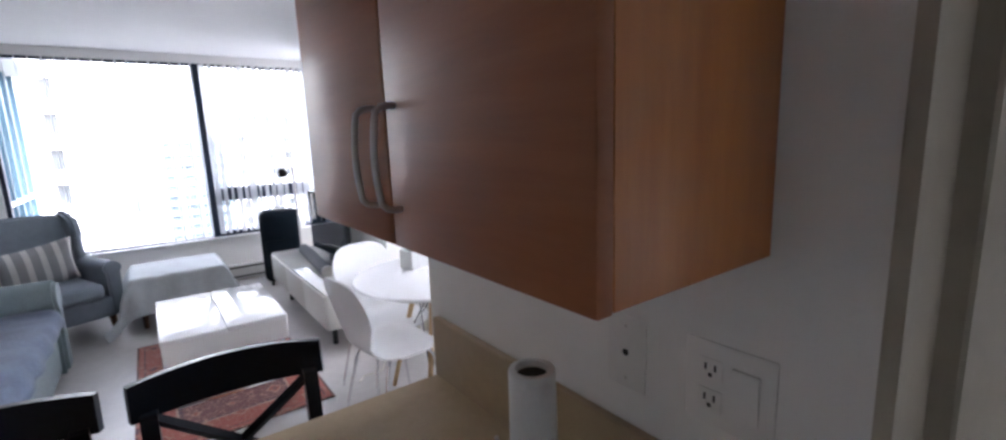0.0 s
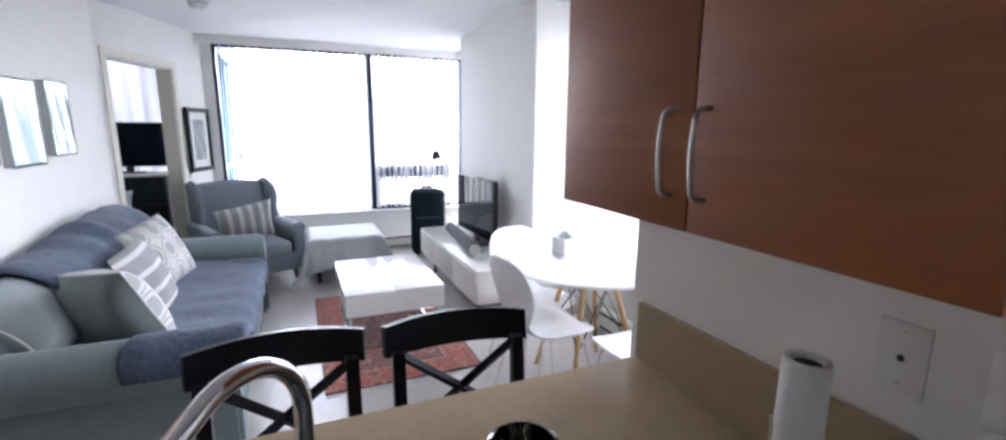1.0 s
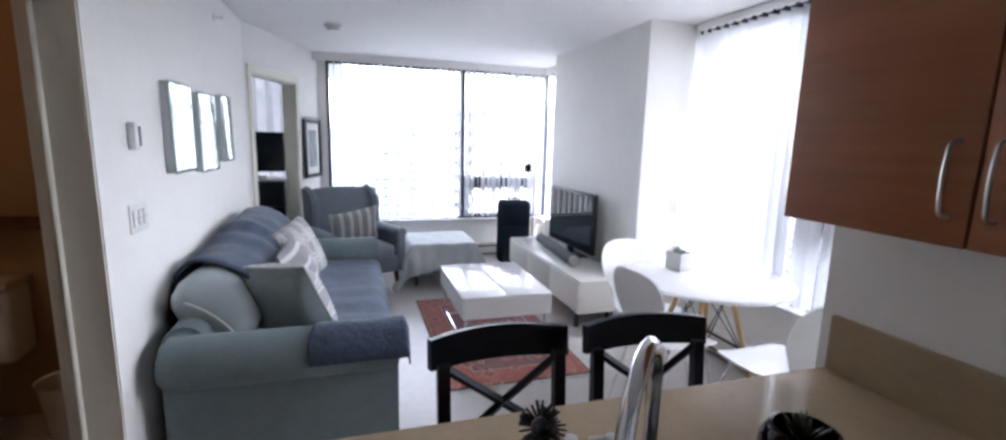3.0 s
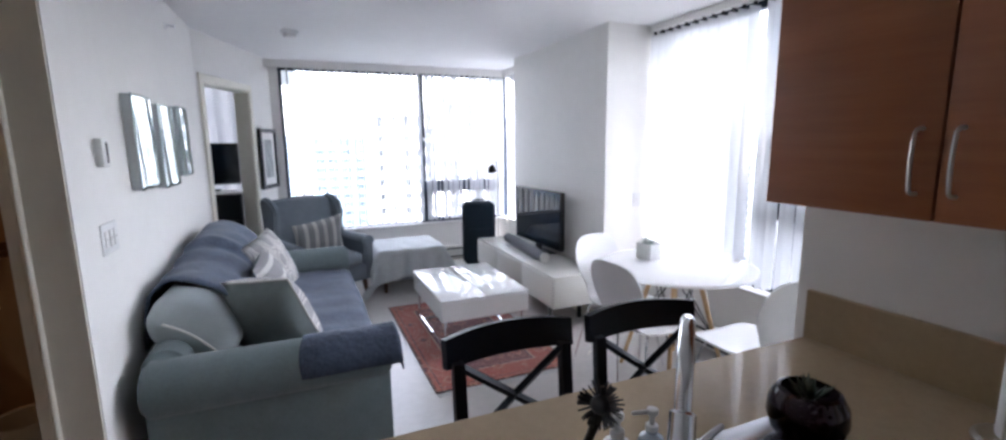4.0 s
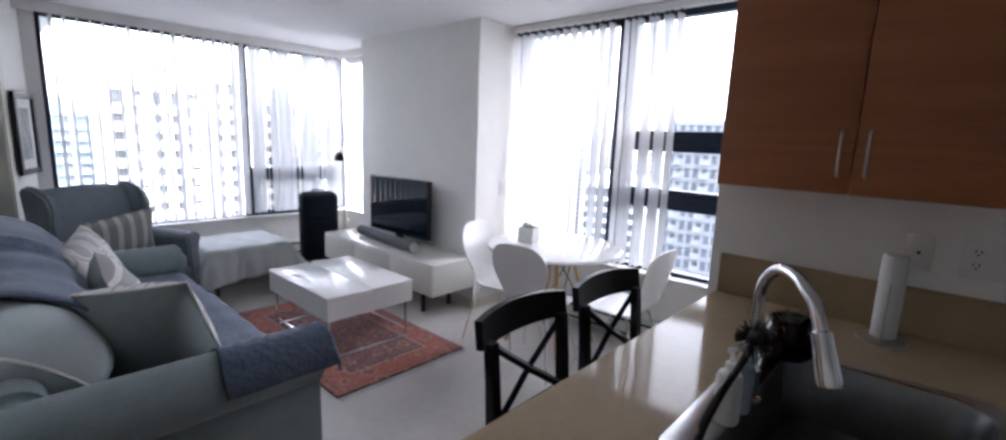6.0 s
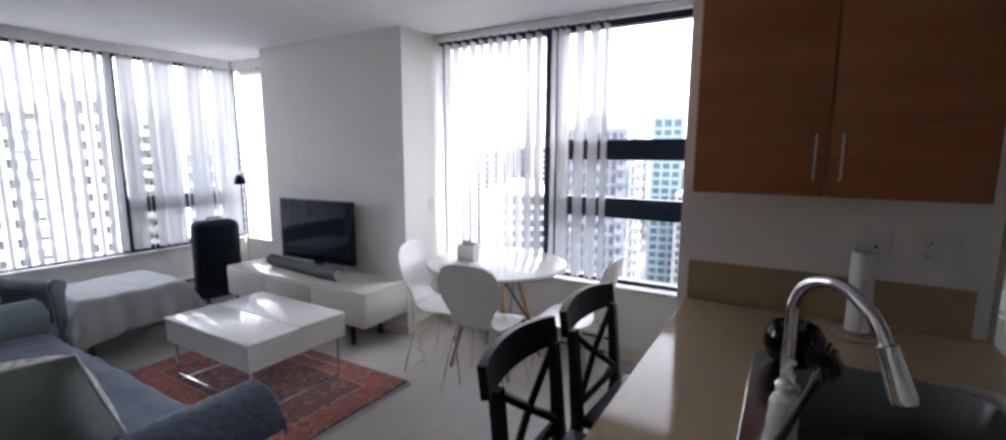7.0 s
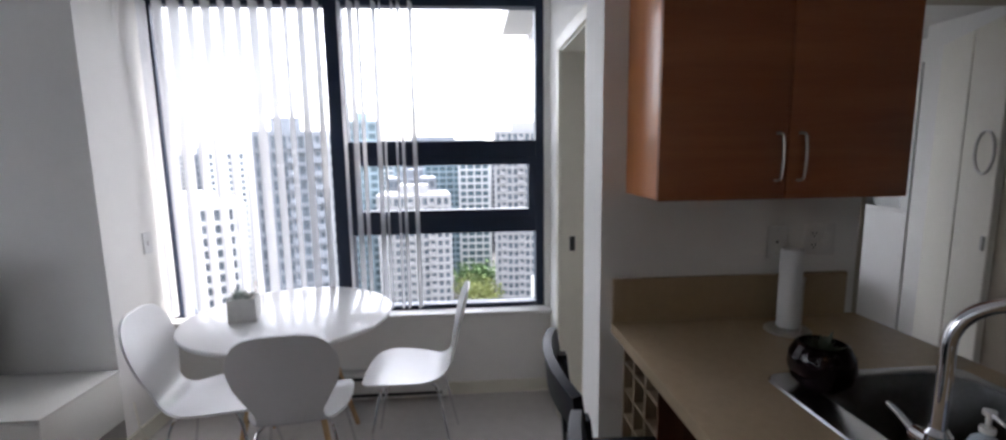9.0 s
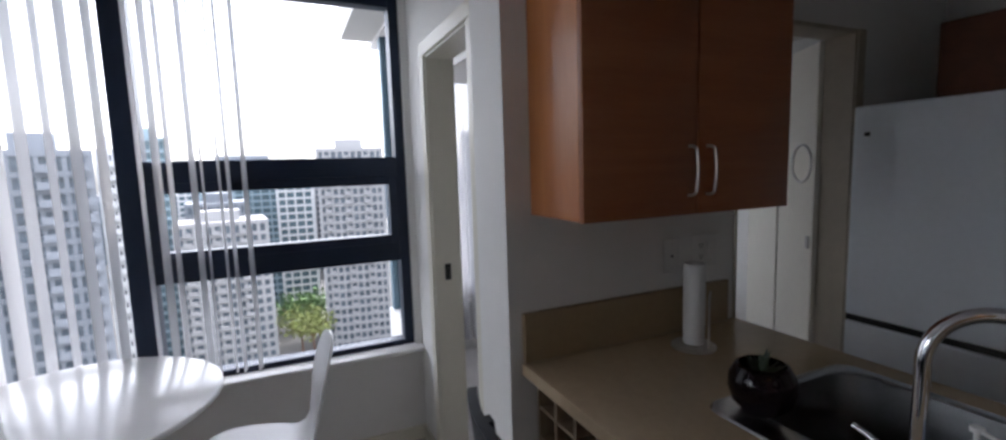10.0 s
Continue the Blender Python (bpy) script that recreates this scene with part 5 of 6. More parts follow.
pic = new("framed_picture")
tagged(pic, "black framed grey print with a white mat", "picture")
pic.matrix_basis = aw @ pose(0.02, 1.245, 1.385)
bm = B()
for b in ((-0.21, -0.168, -0.315, 0.315), (0.168, 0.21, -0.315, 0.315), (-0.168, 0.168, -0.315, -0.273), (-0.168, 0.168, 0.273, 0.315)):
    box(bm, 0.001, 0.026, *b, 0.002)
part("frame", bm, BLACKPAINT, pic)
part("mat_board", box(B(), 0.002, 0.010, -0.169, 0.169, -0.274, 0.274), MATBOARD, pic)
part("print", box(B(), 0.0105, 0.0125, -0.10, 0.10, -0.20, 0.20), PRINT, pic)

pw = thing("wall_plate", "small white wall plate beside the dining window", "wall plate", (3.30, 2.274, 1.05))
part("plate", box(B(), -0.035, 0.035, -0.006, 0, -0.058, 0.058, 0.002), WHITEPLASTIC, pw)
part("toggle", box(B(), -0.008, 0.008, -0.014, -0.005, -0.014, 0.014, 0.002), WHITELAC, pw)

# ---- kitchen, south side ----
fr = thing("fridge", "pale grey-white enamel fridge with a lower freezer drawer", "fridge", (1.75, -1.48, 0))
part("body", box(B(), -0.345, 0.345, -0.70, -0.065, 0.02, 1.70, 0.006), FRIDGE, fr)
for z0, z1 in ((0.86, 1.715), (0.06, 0.835)):
    d = part("door", box(B(), -0.35, 0.35, -0.062, 0.0, z0, z1, 0.012, 3), FRIDGE, fr)
    zz = 0.90 if z0 > 0.5 else 0.80
    part("handle", box(B(), -0.34, -0.29, 0.0, 0.03, zz - (0.0 if z0 > 0.5 else 0.3), zz + (0.35 if z0 > 0.5 else 0.0), 0.008, 2), FRIDGE, d)
part("gasket", box(B(), -0.346, 0.346, -0.064, -0.006, 0.836, 0.859), DARKSLOT, fr)
part("badge", box(B(), 0.285, 0.305, 0.0005, 0.0025, 1.595, 1.61), DARKSLOT, fr)
part("plinth", box(B(), -0.33, 0.33, -0.60, -0.05, 0.0, 0.06), DARKSLOT, fr)
# this cabinet's shade is painted: its cherry is darker than the others
oc = thing("overhead_cabinet", "cherry cabinet over the fridge, darkened for its shade", "cabinet", (1.62, -1.78, 0))
part("body", box(B(), -0.345, 0.345, -0.50, -0.022, 1.745, 2.03), CABSHADE, oc)
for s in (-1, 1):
    part("door", box(B(), min(s * 0.002, s * 0.347), max(s * 0.002, s * 0.347), -0.02, 0.0, 1.743, 2.032, 0.003), CABSHADE, oc)

sdr = thing("den_door", "cream folding door with a ring pull in the den", "door", (2.315, -1.585, 0.0), -30)
part("leaf", box(B(), 0.0, 0.343, -0.036, 0.0, 0.01, 2.03, 0.004), CREAM, sdr)
part("leaf", box(B(), 0.362, 0.73, -0.036, 0.0, 0.01, 2.03, 0.004), CREAM, sdr)
# dark strip standing in for the shade in the gap between the leaves
part("gap_shade", box(B(), 0.344, 0.361, -0.034, -0.026, 0.02, 1.98), DARKSLOT, sdr)
ring = [(0.11 + 0.088 * math.cos(2 * math.pi * k / 36), 0.006, 1.49 + 0.088 * math.sin(2 * math.pi * k / 36)) for k in range(37)]
part("ring", tube(B(), ring, 0.006, 8), PALERING, sdr)
part("latch", box(B(), 0.02, 0.05, 0.0005, 0.008, 1.09, 1.15, 0.003), NICKEL, sdr)

pd = thing("pantry_door", "plain beige door folded back beside the opening", "door", (2.3065, -0.934, 0), -12)
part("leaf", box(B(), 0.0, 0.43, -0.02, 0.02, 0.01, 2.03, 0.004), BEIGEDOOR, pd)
part("knob", lathe(B(), [(0.012, -0.02), (0.02, -0.03), (0.022, -0.05), (0.012, -0.06)], 16), NICKEL, pd, at=pose(0.35, 0, 1.0, -90, 0, 0))

gc = thing("display_cabinet", "tall white cabinet with two half-glazed doors", "cabinet", (3.125, -2.02, 0))
for k, b in (("side", (0.0, 0.018, 0.0, 1.98)), ("side", (0.702, 0.72, 0.0, 1.98)), ("divider", (0.351, 0.369, 0.0, 1.961)), ("top", (0.0185, 0.7015, 1.962, 1.98))):
    part(k, box(B(), b[0], b[1], -0.27, -0.022, b[2], b[3]), WHITELAC, gc)
for x in (0.0185, 0.3695):
    part("back", box(B(), x, x + 0.332, -0.27, -0.262, 0.0, 1.961), WHITELAC, gc)
for z in (0.07, 0.43, 0.78, 1.12, 1.41, 1.745):
    for x in (0.0188, 0.3698):
        part("shelf", box(B(), x, x + 0.331, -0.261, -0.03, z, z + 0.018), WHITELAC, gc)
for x in (0.002, 0.362):
    d = part("door", box(B(), x, x + 0.356, -0.02, 0.0, 0.05, 1.135, 0.002), WHITELAC, gc)
    gd = B()
    for b in ((x, x + 0.05, 1.136, 1.978), (x + 0.306, x + 0.356, 1.136, 1.978), (x + 0.0502, x + 0.3058, 1.136, 1.16), (x + 0.0502, x + 0.3058, 1.935, 1.978)):
        box(gd, b[0], b[1], -0.02, 0.0, b[2], b[3], 0.002)
    fr_ = part("door_frame", gd, WHITELAC, d)
    gp = part("pane", box(B(), x + 0.051, x + 0.305, -0.012, -0.009, 1.161, 1.934), GLASS, d)
    gp.visible_shadow = False

bc = thing("bookcase", "narrow white bookcase with open shelves", "bookcase", (3.85, -2.02, 0))
for x in (0.0, 0.382):
    part("side", box(B(), x, x + 0.018, -0.27, 0.0, 0.0, 1.98), WHITELAC, bc)
part("back", box(B(), 0.0185, 0.3815, -0.27, -0.262, 0.0, 1.961), WHITELAC, bc)
part("top", box(B(), 0.0185, 0.3815, -0.27, 0.0, 1.962, 1.98), WHITELAC, bc)
for z in (0.07, 0.40, 0.70, 0.95, 1.16, 1.445, 1.68):
    part("shelf", box(B(), 0.0188, 0.3812, -0.261, -0.003, z, z + 0.018), WHITELAC, bc)
for z, m in ((0.418, REDTHING), (0.968, REDTHING), (1.178, CONCRETE)):
    v = thing("vase", "small round vase on an open shelf", "vase", (3.93, -2.11, z), 0, "vases on the shelves")
    part("bowl", lathe(B(), [(0.022, 0), (0.04, 0.03), (0.045, 0.06), (0.03, 0.10), (0.018, 0.12), (0.02, 0.135), (0.015, 0.12), (0.026, 0.098)], 20), m, v)
bk = thing("storage_box", "red patterned box on an open shelf", "box", (3.90, -2.16, 1.6985))
part("base", box(B(), 0, 0.14, 0, 0.12, 0, 0.05, 0.004), REDTHING, bk)
part("lid", box(B(), -0.003, 0.143, -0.003, 0.123, 0.0505, 0.072, 0.004), REDTHING, bk)
for x, z, n in ((3.31, 1.428, 5), (3.36, 1.763, 3), (3.65, 1.428, 4)):
    pb = thing("dish_stack", "stack of pale dishes behind the glass door", "dishes", (x, -2.16, z + 0.0005), 0, "dishes in the cabinet")
    for k in range(n):
        part("dish", lathe(B(), [(0.05, 0.018 * k), (0.085, 0.012 + 0.018 * k), (0.088, 0.014 + 0.018 * k), (0.05, 0.006 + 0.018 * k)], 24), CERAMIC, pb)
bx = thing("storage_box", "grey lidded box behind the glass door", "box", (3.20, -2.25, 1.1385))
part("base", box(B(), 0, 0.24, 0, 0.17, 0, 0.075, 0.006), CONCRETE, bx)
part("lid", box(B(), -0.003, 0.243, -0.003, 0.173, 0.0755, 0.095, 0.004), CONCRETE, bx)


def curtain(label, fn, cloth):
    ob = part("curtain", sheet(B(), fn, 90, 1), cloth)
    return tagged(ob, label, "curtain")


curtain("white sheer curtain over the den window", lambda u, v: (4.54 + 0.022 * math.sin(u * 75), -0.92 + u * 0.79, 0.1 + v * 2.28), SHEER)
curtain("white sheer curtain over the bedroom window", lambda u, v: (-2.2 + u * 2.5, NY - 0.08 + 0.02 * math.sin(u * 105), 0.1 + v * 2.28), CURTAIN)
ds = thing("desk", "small grey desk with drawers in the den", "desk", (3.6, -1.55, 0))
part("desktop", box(B(), -0.3, 0.5, -0.3, 0.3, 0.72, 0.75, 0.004), WHITELAC, ds)
for k in range(3):
    part("drawer", box(B(), -0.29, 0.0, 0.27, 0.295, 0.08 + 0.21 * k, 0.28 + 0.21 * k, 0.004), WHITELAC, ds)
part("pedestal", box(B(), -0.29, 0.0, -0.29, 0.268, 0.0, 0.719), WHITELAC, ds)
part("leg", box(B(), 0.46, 0.5, -0.3, 0.29, 0.0, 0.719), WHITELAC, ds)

# ---- bedroom ----
dr = thing("dresser", "black chest of drawers seen through the doorway", "dresser", (-0.32, 4.62, 0))
part("carcass", box(B(), -0.45, 0.48, -0.16, 0.2, 0.0, 1.05, 0.004), BLACKPAINT, dr)
part("top", box(B(), -0.46, 0.49, -0.17, 0.21, 1.051, 1.072, 0.003), WHITELAC, dr)
for k in range(4):
    part("drawer", box(B(), -0.44, 0.47, -0.178, -0.1605, 0.05 + 0.25 * k, 0.285 + 0.25 * k, 0.004), BLACKPAINT, dr)
t2 = thing("small_television", "black television on the bedroom dresser", "television", (-0.16, 4.66, 1.073))
part("housing", box(B(), -0.34, 0.31, 0.0, 0.03, 0.06, 0.48, 0.006), BLACKPLASTIC, t2)
part("screen", box(B(), -0.33, 0.30, -0.004, -0.0005, 0.07, 0.47), SCREEN, t2)
part("foot", box(B(), -0.12, 0.12, -0.06, 0.08, 0.0, 0.012, 0.004), BLACKPLASTIC, t2)
part("neck", box(B(), -0.03, 0.03, 0.005, 0.025, 0.0125, 0.065), BLACKPLASTIC, t2)
bed = thing("bed", "bed with pale blue bedding in the bedroom", "bed", (-1.05, 3.55, 0))
part("base", box(B(), -0.9, 0.72, -0.70, 0.70, 0.1, 0.35, 0.02), DARKWOOD, bed)
part("mattress", box(B(), -0.9, 0.74, -0.72, 0.72, 0.351, 0.58, 0.06, 4), LIGHTPILLOW, bed, sharp=60)
part("leg", cyl(B(), (0.6, -0.6, 0), (0.6, -0.6, 0.101), 0.03, None, 12), DARKWOOD, bed)
part("leg", cyl(B(), (0.6, 0.6, 0), (0.6, 0.6, 0.101), 0.03, None, 12), DARKWOOD, bed)
bp_ = tagged(part("bed_pillow", cushion(B(), 0.62, 0.42, 0.22), LIGHTPILLOW, at=pose(-0.33, 4.10, 0.745, -8, 0, 20)), "pale blue plump bed pillow standing on the bed", "pillow")

# ---- bathroom ----
to = thing("toilet", "pale ceramic toilet with its lid down", "toilet", (-1.0, 1.62, 0))
part("tank", box(B(), -0.24, 0.24, 0.22, 0.42, 0.38, 0.76, 0.03, 3), CERAMIC, to)
part("tank_lid", box(B(), -0.25, 0.25, 0.21, 0.43, 0.761, 0.80, 0.012, 2), CERAMIC, to)
def oval(bm, prof, c):
    lathe(bm, prof, 32)
    for v in bm.verts:
        v.co.y = v.co.y * 1.3 + c
    return bm
part("bowl", oval(B(), [(0.11, 0.0), (0.12, 0.03), (0.10, 0.16), (0.14, 0.30), (0.18, 0.385), (0.15, 0.39)], 0.0), CERAMIC, to)
part("seat_lid", oval(B(), [(0.185, 0.391), (0.19, 0.40), (0.185, 0.418), (0.12, 0.424), (0.02, 0.426)], 0.0), CERAMIC, to)
part("flush_lever", tube(B(), [(0.17, 0.215, 0.70), (0.17, 0.20, 0.70), (0.10, 0.195, 0.695)], 0.008, 8), CHROME, to)
bn = thing("waste_bin", "small pale waste bin beside the toilet", "bin", (-0.56, 1.84, 0))
part("bucket", lathe(B(), [(0.095, 0.0), (0.10, 0.01), (0.125, 0.28), (0.13, 0.285), (0.12, 0.28), (0.09, 0.012)], 26), CERAMIC, bn)
tp = thing("toilet_paper", "toilet paper roll on a wall holder", "toilet paper", (-0.50, 2.05, 0.62))
part("holder", tube(B(), [(0.08, 0.0, 0), (0.08, -0.07, 0), (-0.06, -0.07, 0)], 0.008, 8), CHROME, tp)
part("roll", cyl(B(), (-0.055, -0.07, 0), (0.055, -0.07, 0), 0.055, None, 24), PAPER, tp)
ws = thing("wall_shelf", "narrow brown wooden shelf over the toilet", "shelf", (-0.95, 2.05, 1.04))
part("board", box(B(), -0.62, 0.55, -0.14, -0.001, 0, 0.03, 0.003), DARKWOOD, ws)
part("ledge", box(B(), -0.62, 0.55, -0.14, -0.128, 0.0305, 0.07, 0.003), DARKWOOD, ws)
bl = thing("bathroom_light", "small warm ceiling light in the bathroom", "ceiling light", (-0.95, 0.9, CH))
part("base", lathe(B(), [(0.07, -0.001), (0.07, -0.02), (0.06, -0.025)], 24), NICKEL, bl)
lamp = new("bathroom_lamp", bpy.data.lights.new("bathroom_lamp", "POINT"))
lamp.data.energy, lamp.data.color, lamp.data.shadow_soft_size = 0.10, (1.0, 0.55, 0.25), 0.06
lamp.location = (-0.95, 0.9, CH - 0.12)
mt = thing("bath_mat", "dark bath mat on the bathroom floor", "mat", (-0.85, 0.95, 0))
part("pile_mat", box(B(), -0.4, 0.4, -0.28, 0.28, 0.001, 0.018, 0.006), SUITCLOTH, mt)

# ---- outside the windows ----
FACADE = mat("facade_white", (0.62, 0.62, 0.6), 0.7, var=0.06, scale=0.8)
BLUEFRAME = mat("blue_grey_frame", (0.10, 0.17, 0.22), 0.45, 0.2, var=0.12, scale=3)
DIMGLASS = mat("bay_glass", (0.22, 0.33, 0.40), 0.12, var=0.25, scale=1.5)
bay = thing("window_bay", "projecting bay with blue-grey posts and white soffit", "bay window", (0, 0, 0))
part("spandrel", box(B(), 3.64, 4.44, -0.13, -0.01, -0.4, 0.50, 0.004), FACADE, bay)
part("soffit", box(B(), 3.64, 4.62, -0.3, 0.20, 2.46, 2.75, 0.004), FACADE, bay)
for x in (3.64, 4.04, 4.36):
    part("post", box(B(), x, x + 0.075, -0.10, -0.03, 0.501, 2.459, 0.003), BLUEFRAME, bay)
part("transom", box(B(), 3.72, 4.36, -0.095, -0.035, 1.05, 1.12, 0.003), BLUEFRAME, bay)
g = part("pane", box(B(), 3.72, 4.36, -0.068, -0.062, 0.52, 2.44), GLASS, bay)
g.visible_shadow = False
b2 = thing("window_bay", "projecting bay with blue-grey posts and pale curtain", "bay window", (0, 0, 0))
part("spandrel", box(B(), 0.40, 0.52, NY + 0.2, 7.05, -0.4, 0.50, 0.004), FACADE, b2)
part("soffit", box(B(), 0.2, 0.74, NY + 0.2, 7.2, 2.40, 2.7, 0.004), FACADE, b2)
for y in (NY + 0.2, 5.55, 5.88, 6.22, 6.58, 6.98):
    part("post", box(B(), 0.44, 0.51, y, y + 0.07, 0.501, 2.399, 0.003), BLUEFRAME, b2)
part("transom", box(B(), 0.445, 0.505, 5.3, 6.98, 0.98, 1.03, 0.003), SILL, b2)
part("pane", box(B(), 0.46, 0.466, 5.29, 6.98, 0.52, 2.38), DIMGLASS, b2)

# ---- the city ----
GZ = -52.0
ground = setting("ground", box(B(), -2500, 2500, -2500, 2500, GZ - 1, GZ), mat("city_ground", (0.08, 0.08, 0.078), 0.9, var=0.3, scale=0.02), "grey city ground far below", "ground")
CWHITE = mat("tower_white", (0.40, 0.415, 0.425), 0.8, var=0.05, scale=0.05)
CBEIGE = mat("tower_beige", (0.25, 0.255, 0.262), 0.8, var=0.06, scale=0.05)
CGREY = mat("tower_grey", (0.145, 0.162, 0.185), 0.8, var=0.08, scale=0.05)
CBLUE = mat("tower_blue", (0.17, 0.23, 0.265), 0.7, var=0.08, scale=0.05)
GDARK = mat("tower_glass_dark", (0.045, 0.053, 0.06), 0.25, var=0.5, scale=0.25)
GTEAL = mat("tower_glass_teal", (0.06, 0.10, 0.12), 0.25, var=0.5, scale=0.3)
GMID = mat("tower_glass_grey", (0.075, 0.095, 0.115), 0.25, var=0.5, scale=0.25)
EYE = (0.4, -0.3, 1.52)


def tower(label, az0, az1, dist, top, wall, glass, bay=2.2, pier=0.8, storey=2.6, depth=18.0, band=1.05, low=None, turn=0.0, balcony=False):
    """A block of flats that fills the bearings az0 to az1 at that distance; top: degrees over the horizon."""
    a = radians((az0 + az1) / 2)
    w = 2 * dist * math.tan(radians(az1 - az0) / 2)
    z1 = EYE[2] + dist * math.tan(radians(top))
    x, y = EYE[0] + dist * math.sin(a), EYE[1] + dist * math.cos(a)
    root = thing("apartment_building", label, "building", (x, y, GZ), -math.degrees(a) + turn, "towers of the city")
    H = z1 - GZ
    n = int(H // storey)
    nb = max(2, round(w / bay))
    zb = max(0.0, H - 30 * storey) if low is None else low
    core = B()
    box(core, -w / 2 + 0.3, w / 2 - 0.3, 0.4, depth - 0.3, 0, H - 0.1)
    part("glazing", core, glass, root)
    fm = B()
    for k in range(n + 1):
        z = H - k * storey
        if z < zb:
            break
        box(fm, -w / 2, w / 2, 0, depth, z - band * (0.45 if k == 0 else 1), z + (0.6 if k == 0 else 0))
    for k in range(nb + 1):
        px = -w / 2 + (w - pier) * k / nb
        box(fm, px, px + pier, 0.08, 0.9, zb, H - 0.15)
    ns = max(2, round(depth / bay))
    for k in range(ns + 1):
        py = (depth - pier) * k / ns
        for s in (-1, 1):
            box(fm, s * (w / 2 - 0.5) - 0.42, s * (w / 2 - 0.5) + 0.42, py + 0.1, py + pier, zb, H - 0.15)
    tagged(part("facade_frame", fm, wall, root), kind="stuff")
    if balcony:
        bb = B()
        for k in range(1, n):
            z = H - k * storey
            if z < zb:
                break
            for i in range(1, nb, 3):
                px = -w / 2 + (w - pier) * i / nb
                box(bb, px, px + bay * 0.9, -1.3, -0.02, z - 0.2, z)
                box(bb, px, px + bay * 0.9, -1.32, -1.22, z + 0.003, z + 1.0)
        tagged(part("balconies", bb, wall, root), kind="stuff")
    part("plant_room", box(B(), -w * 0.22, w * 0.2, depth * 0.25, depth * 0.7, H + 0.61, H + 3.4), wall, root)
    return root


tower("near white tower with balconies", -13, -2.2, 48, 22, CWHITE, GDARK, 3.4, 1.7, balcony=True)
tower("low grey-green block between towers", 1.5, 7.5, 150, 0.6, CBLUE, GMID, 3.6, 0.8)
tower("white apartment tower with dark windows", 8.0, 16.2, 88, 3.4, CWHITE, GDARK, 2.5, 1.15, band=1.3, balcony=True)
tower("taller white apartment tower beside it", 16.4, 20.2, 95, 4.6, CWHITE, GDARK, 2.4, 1.0, band=1.2)
tower("beige apartment tower with balconies", 20.8, 25.0, 115, 2.6, CBEIGE, GDARK, 3.2, 1.3, balcony=True)
tower("teal glass apartment tower", 25.3, 29.0, 98, -0.3, CWHITE, GTEAL, 3.0, 0.5, band=0.6)
tower("white tower far behind the others", 29.5, 33.5, 190, 1.0, CWHITE, GMID)
tower("blue glass block beside towers", 34, 39, 170, -1.5, CBLUE, GTEAL, 3.0, 0.5, band=0.7)
tower("plain white apartment block", 40, 47, 210, 0.2, CWHITE, GMID)
tower("plain beige apartment block", 48, 54, 180, -1.6, CBEIGE, GMID)
tower("pale office block far off", 54, 58.5, 260, -0.2, CWHITE, GMID)
tower("wide white low hall with a row of columns", 57.0, 65.6, 150, -5.2, CWHITE, GMID, 3.0, 0.7, 3.4, 40, band=1.2)
tower("pale tower behind the hall", 59.0, 62.0, 300, 0.2, CBEIGE, GMID)
tower("white block behind the hall", 62.5, 66.0, 230, 0.4, CWHITE, GMID)
tower("grey concrete tower with rows of balconies", 66.2, 73.6, 100, 2.3, CGREY, GMID, 1.7, 0.55, band=0.85, balcony=True)
tower("slim white apartment tower", 73.8, 75.4, 120, 2.4, CWHITE, GDARK, 2.6, 0.9, balcony=True)
tower("white tower with blue windows", 76.2, 79.6, 160, 3.6, CBLUE, GTEAL, 3.0, 0.8, band=0.9)
tower("pale grey stepped block", 79.0, 87.6, 150, -5.0, CBEIGE, GMID, 2.2, 0.8, band=1.0, balcony=True)
tower("grey block with a stepped roof", 80.2, 86.0, 170, -3.0, CGREY, GMID, 2.4, 0.8)
tower("long flat grey office block far off", 80.0, 92.0, 380, 1.5, CGREY, GMID, 6.0, 0.8)
tower("teal glass office slab", 84.6, 89.0, 210, -0.6, CBLUE, GTEAL, 3.0, 0.5, band=0.7)
tower("pale blue glass tower", 88.6, 92.4, 185, -0.2, CWHITE, GTEAL, 3.0, 0.6, band=0.8)
tower("grey-beige tower with many windows", 92.8, 100.0, 150, 2.4, CBEIGE, GMID, 1.9, 0.6, band=0.95, balcony=True)
tower("white tower past the bay", 101, 107, 150, 2.0, CWHITE, GMID)
tower("grey tower past the bay", 109, 118, 130, 4.0, CBEIGE, GMID)
rng2 = random.Random(21)
for k in range(30):
    az = 54 + k * 1.5 + rng2.uniform(-0.6, 0.6)
    tower("city block in the middle distance", az, az + rng2.uniform(1.2, 2.4), rng2.uniform(220, 400), rng2.uniform(-2.6, 0.4), rng2.choice((CWHITE, CBEIGE, CBLUE, CGREY)), rng2.choice((GMID, GTEAL)), 3.4, 0.9, 3.0, 24, band=1.1)
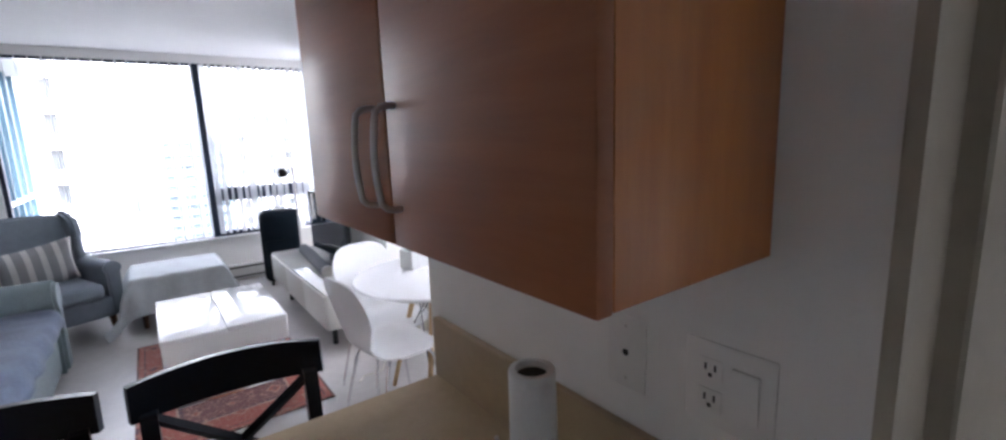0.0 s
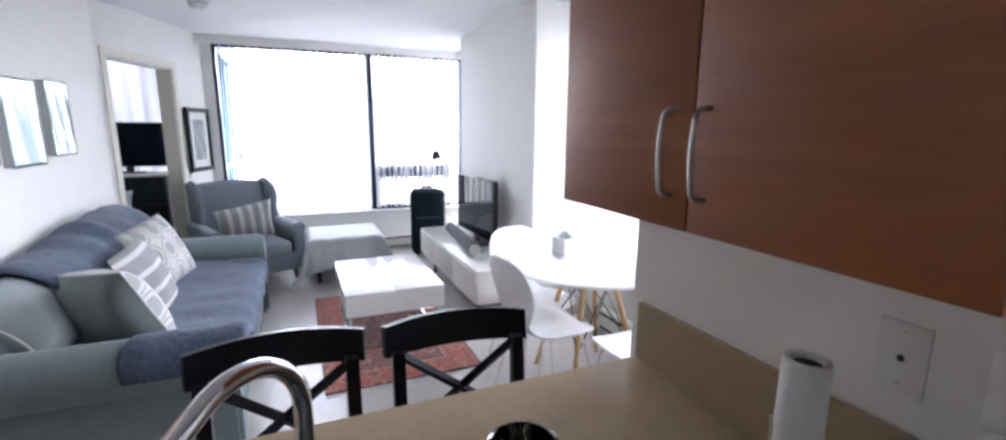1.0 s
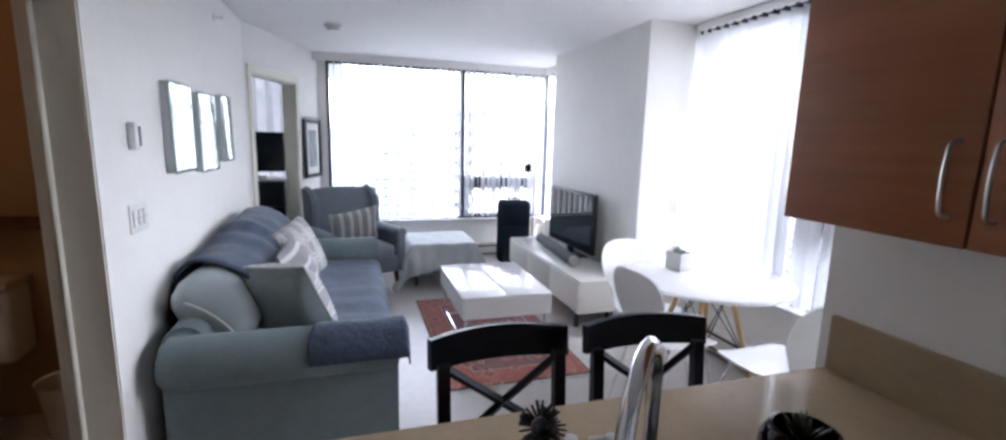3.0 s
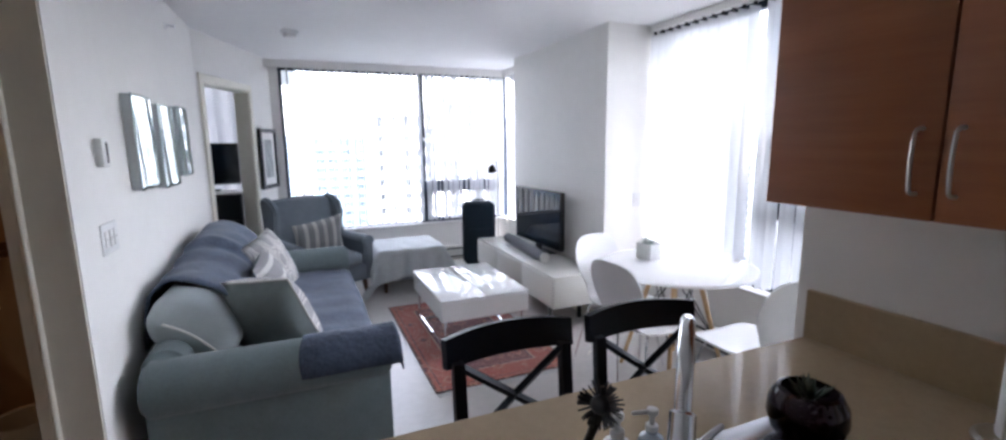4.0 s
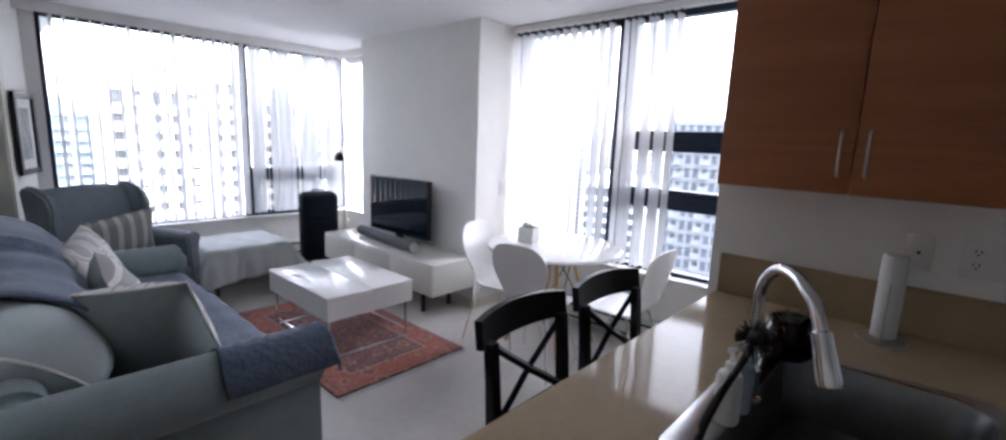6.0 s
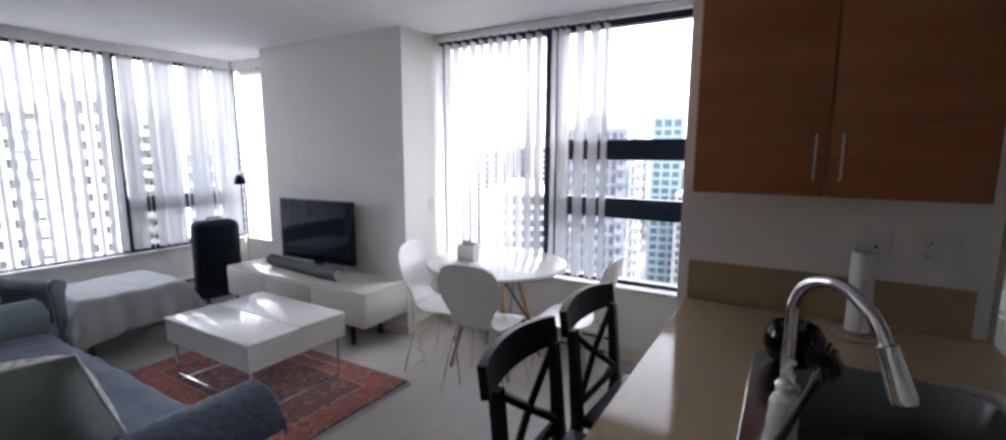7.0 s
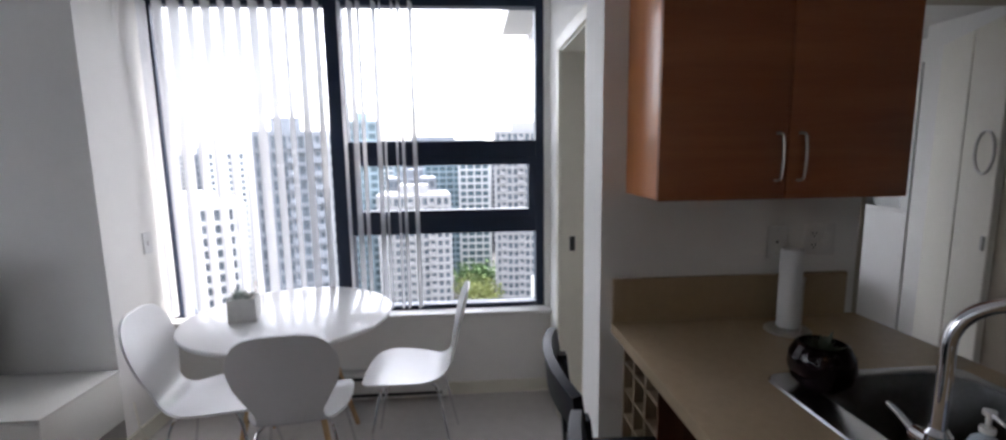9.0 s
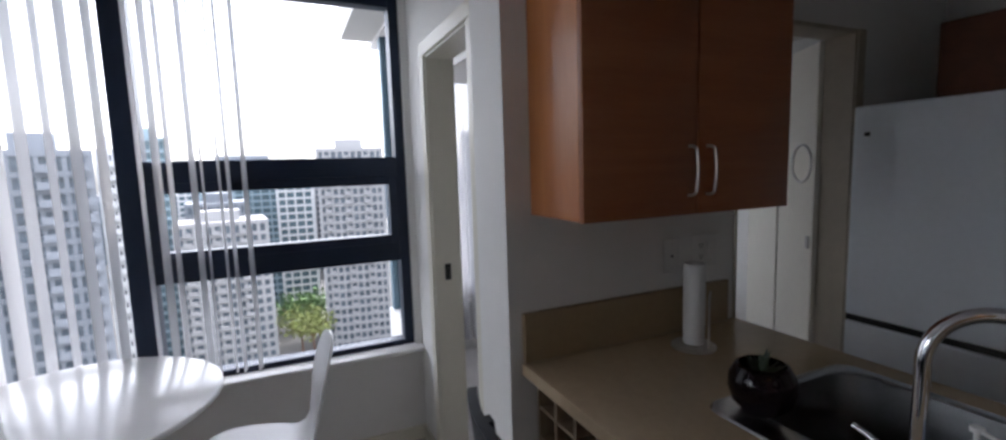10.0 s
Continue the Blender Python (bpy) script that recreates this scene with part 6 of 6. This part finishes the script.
for k in range(26):
    az = -16 + k * 5.4 + rng2.uniform(-1.5, 1.5)
    tower("hazy far city block", az, az + rng2.uniform(1.6, 4.2), rng2.uniform(420, 760), rng2.uniform(-0.6, 1.3), rng2.choice((CWHITE, CBEIGE, CBLUE)), GMID, 7.0, 1.6, 3.6, 30)


def tree(at, h, r, color):
    root = thing("street_tree", "leafy green street tree far below", "tree", at, rng2.uniform(0, 360), "trees in the street")
    tr = B()
    tube(tr, [(0, 0, 0), (0.1, 0, h * 0.3), (0, 0.1, h * 0.6)], [0.28, 0.22, 0.1], 8)
    for k in range(6):
        a = k * 1.05
        tube(tr, [(0, 0, h * 0.35), (math.cos(a) * r * 0.3, math.sin(a) * r * 0.3, h * 0.55), (math.cos(a) * r * 0.7, math.sin(a) * r * 0.7, h * 0.7)], [0.12, 0.08, 0.03], 5)
    part("trunk", tr, DARKWOOD, root)
    bm = B()
    for k in range(520):
        d = Vector((rng2.gauss(0, 1), rng2.gauss(0, 1), rng2.gauss(0, 0.8)))
        d = d.normalized() * (rng2.random() ** 0.4)
        p = Vector((d.x * r, d.y * r, h * 0.66 + d.z * h * 0.33)) * (1 + 0.2 * noise.noise(d * 2.2))
        s = rng2.uniform(0.25, 0.6)
        a, b = Vector((rng2.gauss(0, 1), rng2.gauss(0, 1), rng2.gauss(0, 1))).normalized() * s, Vector((rng2.gauss(0, 1), rng2.gauss(0, 1), rng2.gauss(0, 1))).normalized() * s
        bm.faces.new([bm.verts.new(q) for q in (p - a, p - b, p + a, p + b)])
    tagged(part("crown", bm, color, root), kind="stuff")


GREEN = mat("foliage_green", (0.05, 0.105, 0.03), 0.8, var=0.4, scale=0.6)
LIME = mat("foliage_yellow", (0.17, 0.20, 0.06), 0.8, var=0.4, scale=0.6)
for az, d, m, h in ((89.2, 172, GREEN, 14), (90.2, 176, GREEN, 14), (91.2, 172, GREEN, 13), (92.2, 178, GREEN, 14), (90.0, 150, LIME, 15), (91.2, 148, LIME, 15), (92.0, 152, LIME, 13), (74.6, 110, LIME, 14), (75.6, 112, GREEN, 13), (78.4, 115, LIME, 12), (3.5, 95, GREEN, 14), (6.0, 90, GREEN, 14)):
    tree((EYE[0] + d * math.sin(radians(az)), EYE[1] + d * math.cos(radians(az)), GZ), h, h * 0.42, m)
